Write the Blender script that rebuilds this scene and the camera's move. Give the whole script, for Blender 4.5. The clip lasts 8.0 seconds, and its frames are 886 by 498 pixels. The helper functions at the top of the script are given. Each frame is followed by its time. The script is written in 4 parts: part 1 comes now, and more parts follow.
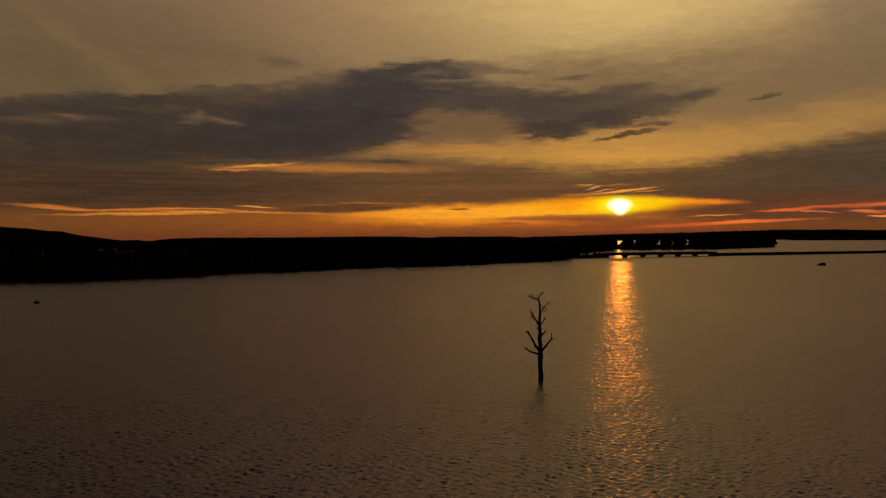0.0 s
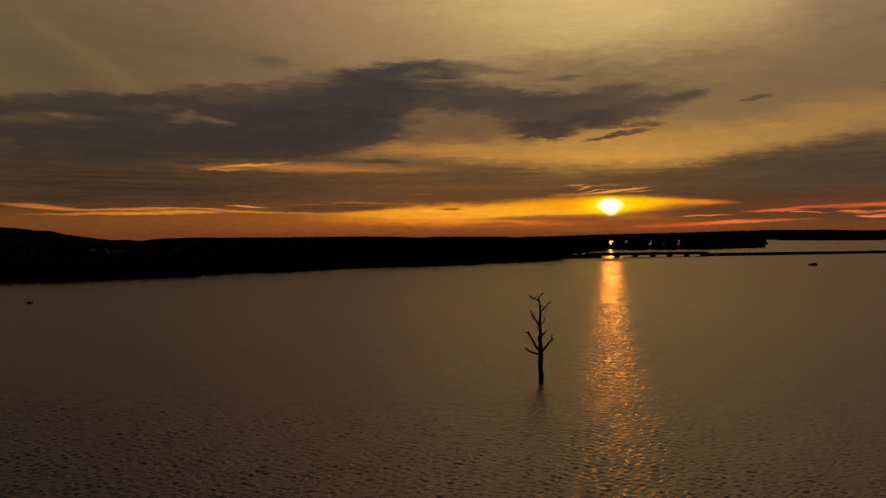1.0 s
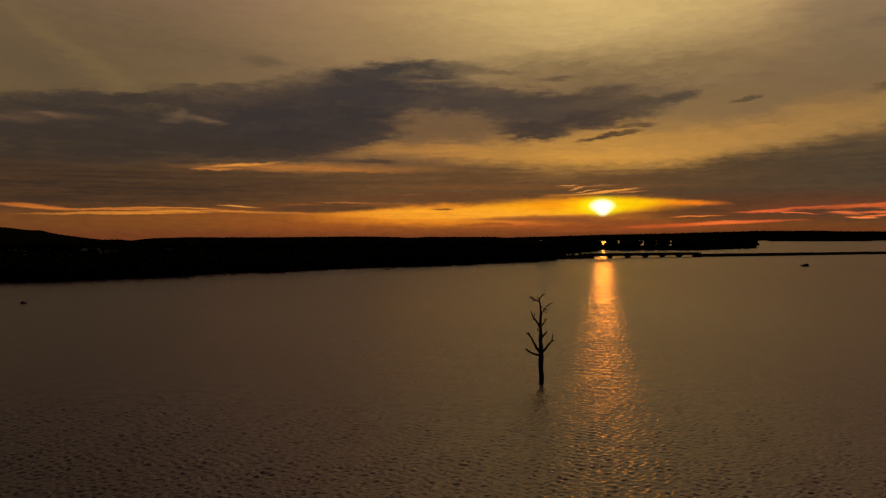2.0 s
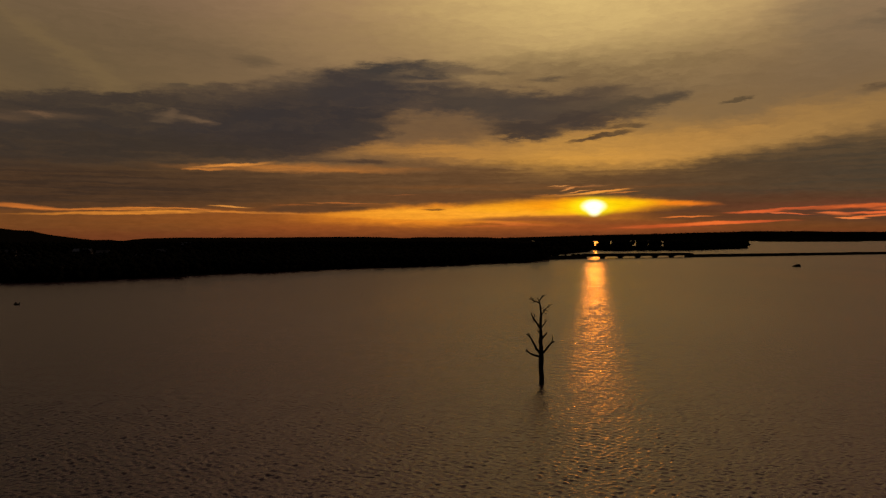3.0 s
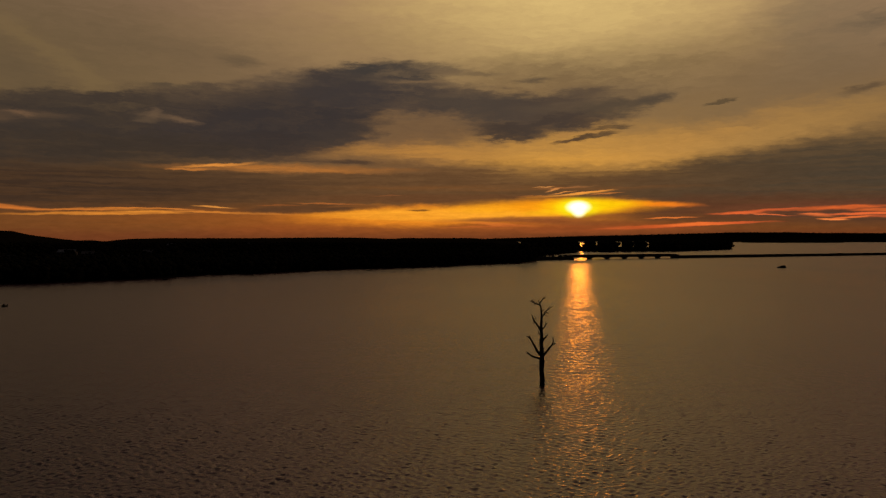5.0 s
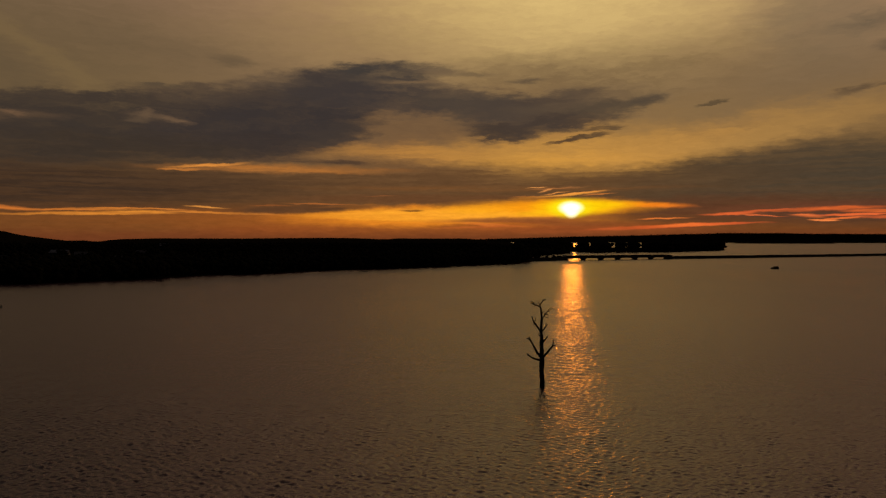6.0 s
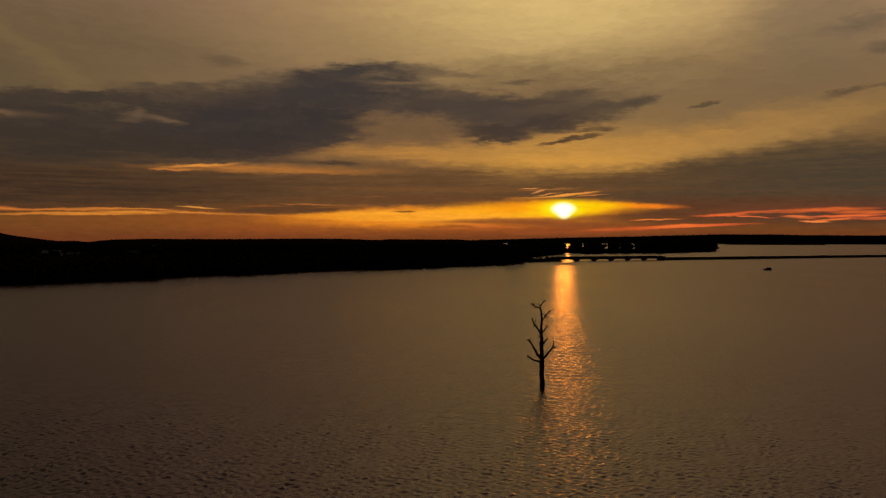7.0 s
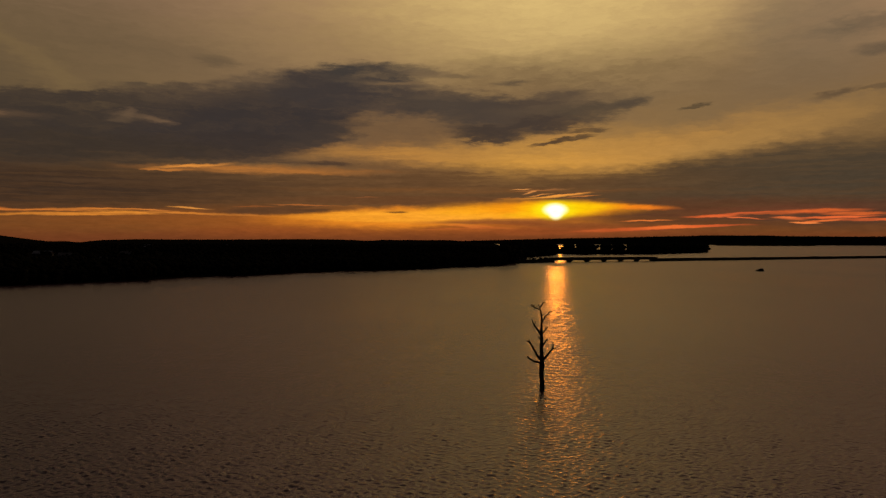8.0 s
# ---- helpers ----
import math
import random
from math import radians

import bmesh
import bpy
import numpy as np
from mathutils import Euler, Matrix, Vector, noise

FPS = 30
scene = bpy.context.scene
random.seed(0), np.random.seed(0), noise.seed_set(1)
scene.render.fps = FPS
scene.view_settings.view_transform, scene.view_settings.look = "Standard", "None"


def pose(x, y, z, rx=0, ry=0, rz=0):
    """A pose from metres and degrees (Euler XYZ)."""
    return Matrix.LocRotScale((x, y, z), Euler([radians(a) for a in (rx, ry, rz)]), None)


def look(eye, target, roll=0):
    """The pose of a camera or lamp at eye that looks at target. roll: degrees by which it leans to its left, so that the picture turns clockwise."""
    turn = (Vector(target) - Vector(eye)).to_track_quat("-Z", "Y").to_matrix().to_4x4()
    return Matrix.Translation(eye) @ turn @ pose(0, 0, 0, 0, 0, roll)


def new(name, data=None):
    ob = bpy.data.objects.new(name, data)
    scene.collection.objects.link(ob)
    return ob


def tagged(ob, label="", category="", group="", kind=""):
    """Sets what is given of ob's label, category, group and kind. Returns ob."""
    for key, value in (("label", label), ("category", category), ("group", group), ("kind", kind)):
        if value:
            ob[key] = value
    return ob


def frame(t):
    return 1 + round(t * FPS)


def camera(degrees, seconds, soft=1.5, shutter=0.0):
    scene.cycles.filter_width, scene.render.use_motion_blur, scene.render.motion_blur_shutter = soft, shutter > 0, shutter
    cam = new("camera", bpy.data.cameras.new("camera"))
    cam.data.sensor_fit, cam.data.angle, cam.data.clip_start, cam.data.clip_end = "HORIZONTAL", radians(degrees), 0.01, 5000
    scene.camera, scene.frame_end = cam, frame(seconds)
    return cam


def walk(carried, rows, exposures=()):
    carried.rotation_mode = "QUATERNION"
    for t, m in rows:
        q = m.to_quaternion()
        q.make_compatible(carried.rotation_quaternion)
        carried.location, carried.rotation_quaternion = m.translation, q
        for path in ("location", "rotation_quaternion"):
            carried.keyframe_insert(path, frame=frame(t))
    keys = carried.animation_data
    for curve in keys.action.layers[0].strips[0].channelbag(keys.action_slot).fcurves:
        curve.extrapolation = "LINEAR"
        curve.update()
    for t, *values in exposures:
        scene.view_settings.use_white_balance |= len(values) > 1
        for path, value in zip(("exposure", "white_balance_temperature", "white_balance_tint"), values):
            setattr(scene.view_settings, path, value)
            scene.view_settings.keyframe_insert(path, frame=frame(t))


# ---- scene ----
cam = camera(59.9, 8.0, soft=1.2)
PATH = [
    (0, (0.174, -1.214, 24.744), (0.1726, 0.7857, 24.711), -0.15),
    (0.5, (-0.633, -1.208, 24.776), (-0.6224, 0.7917, 24.7429), -0.15),
    (1, (-1.393, -1.208, 24.825), (-1.3717, 0.7916, 24.7919), -0.12),
    (1.5, (-2.129, -1.219, 24.882), (-2.0977, 0.7805, 24.849), -0.05),
    (3, (-4.32, -1.274, 25.156), (-4.2568, 0.7247, 25.1242), 0),
    (3.5, (-4.997, -1.287, 25.218), (-4.924, 0.7114, 25.1866), -0),
    (4, (-5.676, -1.291, 25.277), (-5.5925, 0.707, 25.2467), 0.05),
    (4.5, (-6.366, -1.285, 25.335), (-6.2736, 0.7126, 25.305), 0.06),
    (6, (-8.31, -1.243, 25.647), (-8.1896, 0.7532, 25.6183), 0.11),
    (6.5, (-8.949, -1.194, 25.715), (-8.8201, 0.8017, 25.6881), 0.17),
    (7, (-9.615, -1.114, 25.766), (-9.4755, 0.881, 25.7395), 0.19),
    (7.5, (-10.299, -1.015, 25.8), (-10.1496, 0.9792, 25.7747), 0.22),
    (8, (-10.988, -0.909, 25.825), (-10.8277, 1.0844, 25.8004), 0.25),
]
walk(cam, [(t, look(eye, target, roll)) for t, eye, target, roll in PATH])

# ---- world and sun ----
SUN_AZIMUTH, SUN_ELEVATION = 13.0, 2.03


def linear(rgb):
    """A colour given in 0 to 255 display values, as linear light."""
    return tuple((c / 255 / 12.92) if c <= 10 else ((c / 255 + 0.055) / 1.055) ** 2.4 for c in rgb) + (1.0,)


world = bpy.data.worlds.new("evening_sky")
scene.world = world
world.use_nodes = True
world.cycles.sampling_method, world.cycles.sample_map_resolution = "MANUAL", 256
sky = world.node_tree
sky.nodes.clear()


def sky_node(kind, operation="", interpolation_type="", data_type="", vector_type=""):
    n = sky.nodes.new(kind)
    if operation:
        n.operation = operation
    if interpolation_type:
        n.interpolation_type = interpolation_type
    if data_type:
        n.data_type = data_type
    if vector_type:
        n.vector_type = vector_type
    return n


def feed(socket, value, tree):
    if isinstance(value, bpy.types.NodeSocket):
        tree.links.new(value, socket)
    elif value is not None:
        socket.default_value = value


def sky_math(op, a, b=None, c=None):
    n = sky_node("ShaderNodeMath", operation=op)
    for s, value in zip(n.inputs, (a, b, c)):
        feed(s, value, sky)
    return n.outputs[0]


def sky_range(value, lo, hi, to_lo=0.0, to_hi=1.0, smooth=True):
    n = sky_node("ShaderNodeMapRange", interpolation_type="SMOOTHSTEP" if smooth else "LINEAR")
    for i, v in enumerate((value, lo, hi, to_lo, to_hi)):
        feed(n.inputs[i], v, sky)
    return n.outputs[0]


def sky_mix(factor, a, b):
    n = sky_node("ShaderNodeMix", data_type="RGBA")
    feed(n.inputs[0], factor, sky)
    feed(n.inputs[6], a, sky)
    feed(n.inputs[7], b, sky)
    return n.outputs[2]


def sky_noise(vector, scale, detail, rough, stretch):
    m = sky_node("ShaderNodeMapping")
    sky.links.new(vector, m.inputs[0])
    m.inputs[3].default_value = stretch
    n = sky_node("ShaderNodeTexNoise")
    sky.links.new(m.outputs[0], n.inputs["Vector"])
    n.inputs["Scale"].default_value = scale
    n.inputs["Detail"].default_value = detail
    n.inputs["Roughness"].default_value = rough
    return n


# compass bearing and height over the horizon, in degrees
sky_way = sky_node("ShaderNodeTexCoord").outputs["Generated"]
sky_parts = sky_node("ShaderNodeSeparateXYZ")
sky.links.new(sky_way, sky_parts.inputs[0])
bearing = sky_math("MULTIPLY", sky_math("ARCTAN2", sky_parts.outputs[0], sky_parts.outputs[1]), 57.2958)
height = sky_math("MULTIPLY", sky_math("ARCSINE", sky_parts.outputs[2]), 57.2958)
sky_place = sky_node("ShaderNodeCombineXYZ")
sky.links.new(bearing, sky_place.inputs[0])
sky.links.new(height, sky_place.inputs[1])

# ragged edges: the place is shifted by a coarse and a fine noise, drawn out along the horizon
coarse = sky_noise(sky_place.outputs[0], 1.0, 3.0, 0.55, (0.13, 0.42, 1))
fine = sky_noise(sky_place.outputs[0], 1.0, 5.0, 0.62, (0.65, 2.3, 1))
calm = sky_range(height, 0.5, 9.0, 0.34, 1.0)


def shifted(place, noise_node, du, dv):
    tones = sky_node("ShaderNodeSeparateColor")
    sky.links.new(noise_node.outputs["Color"], tones.inputs[0])
    pair = sky_node("ShaderNodeCombineXYZ")
    sky.links.new(tones.outputs[0], pair.inputs[0])
    sky.links.new(tones.outputs[1], pair.inputs[1])
    off = sky_node("ShaderNodeVectorMath", operation="SUBTRACT")
    sky.links.new(pair.outputs[0], off.inputs[0])
    off.inputs[1].default_value = (0.5, 0.5, 0.5)
    size = sky_node("ShaderNodeVectorMath", operation="MULTIPLY")
    sky.links.new(off.outputs[0], size.inputs[0])
    size.inputs[1].default_value = (du, dv, 0)
    fade = sky_node("ShaderNodeVectorMath", operation="SCALE")
    sky.links.new(size.outputs[0], fade.inputs[0])
    sky.links.new(calm, fade.inputs["Scale"])
    total = sky_node("ShaderNodeVectorMath", operation="ADD")
    sky.links.new(place, total.inputs[0])
    sky.links.new(fade.outputs[0], total.inputs[1])
    return total.outputs[0]


ragged = shifted(shifted(sky_place.outputs[0], coarse, 2.8, 1.2), fine, 3.2, 1.5)
feathered = shifted(sky_place.outputs[0], fine, 2.4, 0.7)
streak = sky_range(sky_noise(feathered, 1.0, 4.0, 0.6, (0.16, 3.4, 1)).outputs["Fac"], 0.38, 0.6)
grain = sky_range(sky_noise(ragged, 1.0, 5.0, 0.65, (0.3, 1.5, 1)).outputs["Fac"], 0.32, 0.66)

# the veil of high cloud, from the horizon to the zenith
height_share = sky_range(height, -5.0, 90.0, smooth=False)
ramp = sky_node("ShaderNodeValToRGB")
sky.links.new(height_share, ramp.inputs[0])
# tones above 18 degrees are unseen, set to brighten far water and darken near
RAMP = [(-5, (50, 36, 28)), (0.2, (106, 58, 30)), (1.2, (118, 70, 32)), (2.4, (104, 68, 38)), (5, (104, 74, 44)), (9, (110, 87, 57)),
        (13, (111, 90, 62)), (18, (118, 96, 76)), (23, (144, 119, 109)), (32, (94, 78, 75)), (45, (64, 56, 57)), (65, (54, 49, 48)), (90, (46, 43, 44))]
while len(ramp.color_ramp.elements) < len(RAMP):
    ramp.color_ramp.elements.new(0.5)
for e, (h, rgb) in zip(ramp.color_ramp.elements, RAMP):
    e.position = (h + 5) / 95
for e, (h, rgb) in zip(ramp.color_ramp.elements, RAMP):
    e.color = linear(rgb)
# away from the sun the evening sky is dim and grey
away = sky_range(sky_math("ABSOLUTE", sky_math("SUBTRACT", bearing, SUN_AZIMUTH)), 35.0, 120.0, 0.0, 1.0)
first = sky_mix(away, ramp.outputs[0], linear((13, 13, 16)))
# the layers of cloud, lowest first in the pile; each belt of the sky gets those that reach it
BELTS = [(-90, 1.8), (1.8, 3.0), (3.0, 7.5), (7.5, 90)]
LAYERS = []


def veil(u, v, wide, high, tilt, soft, amount, rgb, texture=0.0, gain=1.0):
    """A bank of cloud or a glow, with its middle, half sizes and tilt in degrees."""
    reach = math.hypot(high, wide * math.sin(radians(tilt))) * (1 + soft) + (0.05 if not texture else (0.1 if v < 4 else 0.2) if high <= 0.45 else 0.3 if v < 4 else 0.7)
    LAYERS.append((v - reach, v + reach, u, v, wide, high, tilt, soft, amount, rgb, texture, gain))


def cloud_belt(low, top):
    """The pile of layers between two heights, as a node group of its own."""
    g = bpy.data.node_groups.new("cloud_belt", "ShaderNodeTree")
    for label, kind in (("place", "NodeSocketVector"), ("ragged", "NodeSocketVector"), ("feathered", "NodeSocketVector"), ("streak", "NodeSocketFloat"), ("grain", "NodeSocketFloat"), ("first", "NodeSocketColor")):
        g.interface.new_socket(label, in_out="INPUT", socket_type=kind)
    g.interface.new_socket("colour", in_out="OUTPUT", socket_type="NodeSocketColor")
    given = g.nodes.new("NodeGroupInput").outputs
    colour = given["first"]
    for bottom, peak, u, v, wide, high, tilt, soft, amount, rgb, texture, gain in LAYERS:
        if bottom > top or peak < low:
            continue
        m = g.nodes.new("ShaderNodeMapping")
        m.vector_type = "TEXTURE"
        g.links.new(given["place" if not texture else "ragged" if high > 0.45 else "feathered"], m.inputs[0])
        m.inputs[1].default_value = (u, v, 0)
        m.inputs[2].default_value = (0, 0, radians(-tilt))
        m.inputs[3].default_value = (wide, high, 1)
        size = g.nodes.new("ShaderNodeVectorMath")
        size.operation = "LENGTH"
        g.links.new(m.outputs[0], size.inputs[0])
        if texture:
            most = g.nodes.new("ShaderNodeMath")
            most.operation = "MULTIPLY_ADD"
            g.links.new(given["streak" if v < 6.3 else "grain"], most.inputs[0])
            most.inputs[1].default_value, most.inputs[2].default_value = amount * texture, amount * (1 - texture)
        mask = g.nodes.new("ShaderNodeMapRange")
        mask.interpolation_type, mask.clamp = "SMOOTHSTEP", False
        g.links.new(size.outputs["Value"], mask.inputs[0])
        mask.inputs[1].default_value, mask.inputs[2].default_value, mask.inputs[3].default_value, mask.inputs[4].default_value = 1 - soft, 1 + soft, amount, 0.0
        if texture:
            g.links.new(most.outputs[0], mask.inputs[3])
        mix = g.nodes.new("ShaderNodeMix")
        mix.data_type = "RGBA"
        g.links.new(mask.outputs[0], mix.inputs[0])
        g.links.new(colour, mix.inputs[6])
        mix.inputs[7].default_value = tuple(c * gain for c in linear(rgb)[:3]) + (1.0,)
        colour = mix.outputs[2]
    g.links.new(colour, g.nodes.new("NodeGroupOutput").inputs[0])
    use = sky_node("ShaderNodeGroup")
    use.node_tree = g
    for socket, value in zip(use.inputs, (sky_place.outputs[0], ragged, feathered, streak, grain, first)):
        sky.links.new(value, socket)
    return use.outputs[0]


# unseen dim banks, added high up either side of the sunset to darken water
veil(-40, 37, 40, 17, 0, 0.35, 0.92, (46, 42, 41), 0.15)
veil(56, 36, 33, 16, 0, 0.35, 0.92, (46, 42, 41), 0.15)
# clouds, far to near
# a glow mostly above the view, added to brighten the water's reflections
veil(13.00, 24.00, 29.00, 9.50, 0, 0.95, 0.9, (216, 158, 132), 0.2)
# one unseen dim bank, added to darken the water on the left
veil(-40.00, 29.00, 24.00, 11.00, 0, 0.6, 0.8, (84, 73, 66), 0.2)
veil(4.94, 14.60, 28.62, 6.59, 0, 0.9, 0.8, (133, 107, 75), 0.2)
veil(12.68, 18.81, 16.35, 7.25, 0, 0.95, 0.9, (190, 156, 97), 0.2)
veil(12.67, 19.53, 10.27, 5.40, 0, 0.95, 0.85, (226, 193, 124), 0.25)
veil(-24.79, 13.29, 11.32, 4.30, 0, 0.8, 0.7, (99, 81, 57), 0.3)
veil(-24.28, 12.08, 4.52, 0.55, 30, 0.9, 0.5, (126, 102, 66), 0.15)
veil(-26.17, 10.63, 2.36, 0.94, 24, 0.9, 0.5, (96, 79, 57), 0.15)
veil(-27.82, 11.19, 3.93, 1.42, 0, 0.9, 0.4, (98, 80, 58), 0.3)
veil(-14.82, 13.00, 6.24, 0.92, 4, 0.9, 0.35, (100, 82, 60), 0.4)
veil(-5.93, 14.17, 8.24, 1.17, 0, 0.9, 0.35, (146, 118, 80), 0.4)
veil(29.66, 14.22, 4.12, 4.09, 0, 0.7, 0.6, (110, 94, 74), 0.3)
veil(27.72, 14.47, 0.53, 3.12, 12, 0.9, 0.3, (140, 116, 84), 0.2)
veil(18.18, 11.33, 9.79, 2.29, -4, 0.8, 0.75, (114, 91, 62), 0.4)
veil(9.08, 11.55, 6.52, 1.35, 0, 0.8, 0.6, (108, 86, 60), 0.4)
veil(27.11, 9.93, 8.65, 1.45, -6, 0.8, 0.5, (116, 92, 64), 0.4)
veil(1.61, 6.99, 13.59, 3.09, 0, 0.9, 0.75, (129, 92, 58), 0.3)
veil(2.03, 6.25, 6.27, 0.62, 2, 0.9, 0.9, (182, 126, 60), 0.4)
veil(7.46, 6.45, 3.71, 0.49, 0, 0.9, 0.6, (168, 118, 60), 0.4)
veil(13.94, 6.33, 7.88, 1.61, 0, 0.9, 0.95, (200, 144, 66), 0.3)
veil(13.55, 5.70, 5.95, 0.48, 0, 0.9, 0.8, (214, 152, 64), 0.4)
veil(21.92, 6.72, 6.86, 1.15, -10, 0.9, 0.9, (184, 134, 68), 0.4)
veil(27.46, 7.36, 5.63, 0.73, -13, 0.9, 0.85, (174, 130, 70), 0.4)
veil(18.95, 8.60, 4.88, 0.93, -10, 0.9, 0.5, (140, 108, 66), 0.4)
veil(33.97, 7.93, 7.54, 2.05, -6, 0.9, 0.6, (148, 112, 66), 0.4)
veil(27.16, 4.43, 10.97, 1.78, -6, 0.4, 0.93, (74, 61, 46), 0.3)
veil(36.81, 4.34, 8.96, 2.34, -4, 0.6, 0.9, (72, 60, 46), 0.3)
veil(17.09, 3.77, 9.93, 1.20, -4, 0.45, 0.88, (80, 61, 42), 0.4)
veil(4.97, 4.08, 13.53, 1.25, 0, 0.6, 0.85, (96, 66, 40), 0.5)
veil(-7.58, 3.82, 12.21, 1.08, 0, 0.6, 0.8, (92, 64, 40), 0.5)
veil(-25.87, 3.55, 16.00, 1.73, 0, 0.6, 0.97, (60, 44, 33), 0.25)
veil(21.94, 4.14, 2.17, 0.16, -4, 0.8, 0.35, (112, 84, 54), 0.6)
veil(7.05, 3.65, 10.66, 0.17, 0, 0.9, 0.4, (140, 86, 40), 0.7)
veil(11.66, 3.11, 2.46, 0.070, -4, 0.6, 0.95, (250, 164, 62), 0.35)
veil(13.09, 3.28, 1.63, 0.049, -6, 0.6, 0.9, (246, 160, 66), 0.3)
veil(11.66, 3.31, 0.90, 0.041, -8, 0.6, 0.8, (230, 146, 70), 0.3)
veil(13.78, 3.35, 1.38, 0.074, -5, 0.6, 0.9, (238, 150, 64), 0.3)
veil(14.83, 3.20, 1.05, 0.053, -4, 0.6, 0.7, (210, 124, 56), 0.3)
veil(10.30, 3.74, 0.58, 0.046, -3, 0.6, 0.85, (226, 150, 80), 0.2)
veil(11.08, 3.52, 0.41, 0.066, -16, 0.6, 0.8, (226, 146, 76), 0.2)
veil(12.06, 3.68, 1.64, 0.050, -3, 0.7, 0.55, (190, 118, 64), 0.4)
veil(9.59, 3.04, 1.08, 0.050, -1, 0.6, 0.8, (226, 136, 56), 0.3)
veil(-1.30, 3.08, 1.00, 0.050, -3, 0.6, 0.7, (190, 112, 60), 0.3)
veil(-19.45, 3.89, 4.47, 0.12, 0, 0.8, 0.4, (96, 68, 44), 0.7)
veil(1.42, 8.12, 5.46, 0.821, 0, 0.8, 0.8, (106, 81, 57), 0.3)
veil(14.07, 10.21, 3.83, 0.676, -4, 0.8, 0.65, (96, 78, 60), 0.3)
veil(-28.50, 6.86, 13.23, 2.052, 0, 0.35, 0.95, (54, 46, 40), 0.32)
veil(-20.54, 8.24, 11.71, 1.660, -3, 0.4, 0.9, (59, 50, 44), 0.3)
veil(-22.28, 9.35, 6.56, 0.481, -3, 0.5, 0.85, (62, 52, 45), 0.4)
veil(-10.33, 8.38, 7.58, 2.478, -5, 0.35, 0.95, (57, 49, 46), 0.32)
veil(-6.69, 9.22, 6.13, 2.256, -12, 0.35, 0.95, (56, 49, 47), 0.32)
veil(-12.30, 10.24, 5.88, 0.548, -3, 0.6, 0.8, (74, 61, 51), 0.4)
veil(-8.31, 11.40, 4.45, 0.553, -6, 0.6, 0.7, (82, 68, 56), 0.4)
veil(-5.04, 11.11, 3.30, 0.879, -10, 0.5, 0.85, (62, 54, 50), 0.35)
veil(-11.52, 6.66, 6.32, 1.043, -2, 0.4, 0.92, (57, 48, 44), 0.3)
veil(-19.11, 6.14, 8.34, 1.002, 0, 0.5, 0.85, (58, 48, 40), 0.35)
veil(-4.63, 7.64, 2.73, 0.695, -14, 0.5, 0.85, (64, 54, 48), 0.3)
veil(0.16, 10.31, 7.75, 1.296, 3, 0.4, 0.95, (62, 54, 51), 0.25)
veil(-0.89, 11.87, 3.85, 0.800, 2, 0.4, 0.92, (63, 56, 52), 0.3)
veil(1.00, 12.49, 3.14, 0.359, 4, 0.5, 0.85, (70, 61, 54), 0.4)
veil(-2.56, 12.36, 1.50, 0.397, -8, 0.5, 0.85, (62, 56, 52), 0.3)
veil(5.41, 9.75, 4.61, 0.894, 3, 0.6, 0.85, (72, 61, 52), 0.4)
veil(8.96, 8.89, 4.36, 1.382, -3, 0.45, 0.92, (70, 59, 51), 0.3)
veil(6.66, 9.74, 3.97, 0.974, 4, 0.6, 0.85, (74, 63, 54), 0.35)
veil(11.02, 9.26, 4.32, 1.050, -2, 0.5, 0.88, (74, 62, 53), 0.35)
veil(7.71, 7.85, 2.29, 0.533, 2, 0.35, 0.92, (64, 53, 46), 0.25)
veil(12.05, 8.51, 3.88, 0.809, -6, 0.45, 0.92, (68, 56, 48), 0.3)
veil(13.26, 9.60, 4.46, 0.480, -3, 0.7, 0.6, (92, 75, 57), 0.4)
veil(15.28, 9.38, 2.08, 0.478, -4, 0.5, 0.85, (80, 67, 53), 0.3)
veil(18.12, 9.78, 1.17, 0.314, -8, 0.6, 0.85, (84, 70, 54), 0.3)
veil(1.00, 11.37, 3.15, 0.161, 2, 0.8, 0.6, (110, 89, 66), 0.3)
veil(2.89, 12.18, 1.68, 0.200, 4, 0.8, 0.6, (110, 90, 68), 0.3)
veil(3.94, 10.48, 1.68, 0.162, 0, 0.8, 0.5, (96, 78, 60), 0.3)
veil(13.07, 7.59, 1.63, 0.122, -6, 0.7, 0.8, (170, 122, 66), 0.2)
veil(13.62, 7.30, 2.06, 0.20, -9, 0.35, 0.9, (66, 52, 42), 0.3)
veil(15.12, 7.93, 1.41, 0.14, -3, 0.4, 0.85, (70, 56, 44), 0.3)
veil(12.15, 7.06, 1.21, 0.12, -9, 0.4, 0.6, (84, 62, 44), 0.3)
veil(18.00, 9.88, 1.22, 0.35, -6, 0.6, 0.8, (78, 66, 54), 0.4)
veil(13.13, 10.50, 1.59, 0.24, -4, 0.6, 0.8, (84, 69, 55), 0.3)
veil(9.49, 11.46, 1.39, 0.16, -2, 0.6, 0.8, (88, 73, 57), 0.3)
veil(5.78, 11.91, 1.41, 0.16, 0, 0.6, 0.6, (92, 76, 58), 0.3)
veil(11.12, 10.02, 2.43, 0.24, -3, 0.6, 0.6, (70, 58, 50), 0.3)
veil(22.62, 9.46, 1.07, 0.15, -9, 0.4, 0.85, (80, 66, 48), 0.2)
veil(-11.85, 12.46, 1.36, 0.35, 0, 0.7, 0.5, (88, 73, 56), 0.3)
veil(-16.77, 10.50, 1.92, 0.12, 0, 0.7, 0.6, (84, 70, 54), 0.4)
veil(-3.84, 5.52, 1.67, 0.15, 2, 0.5, 0.8, (68, 52, 42), 0.3)
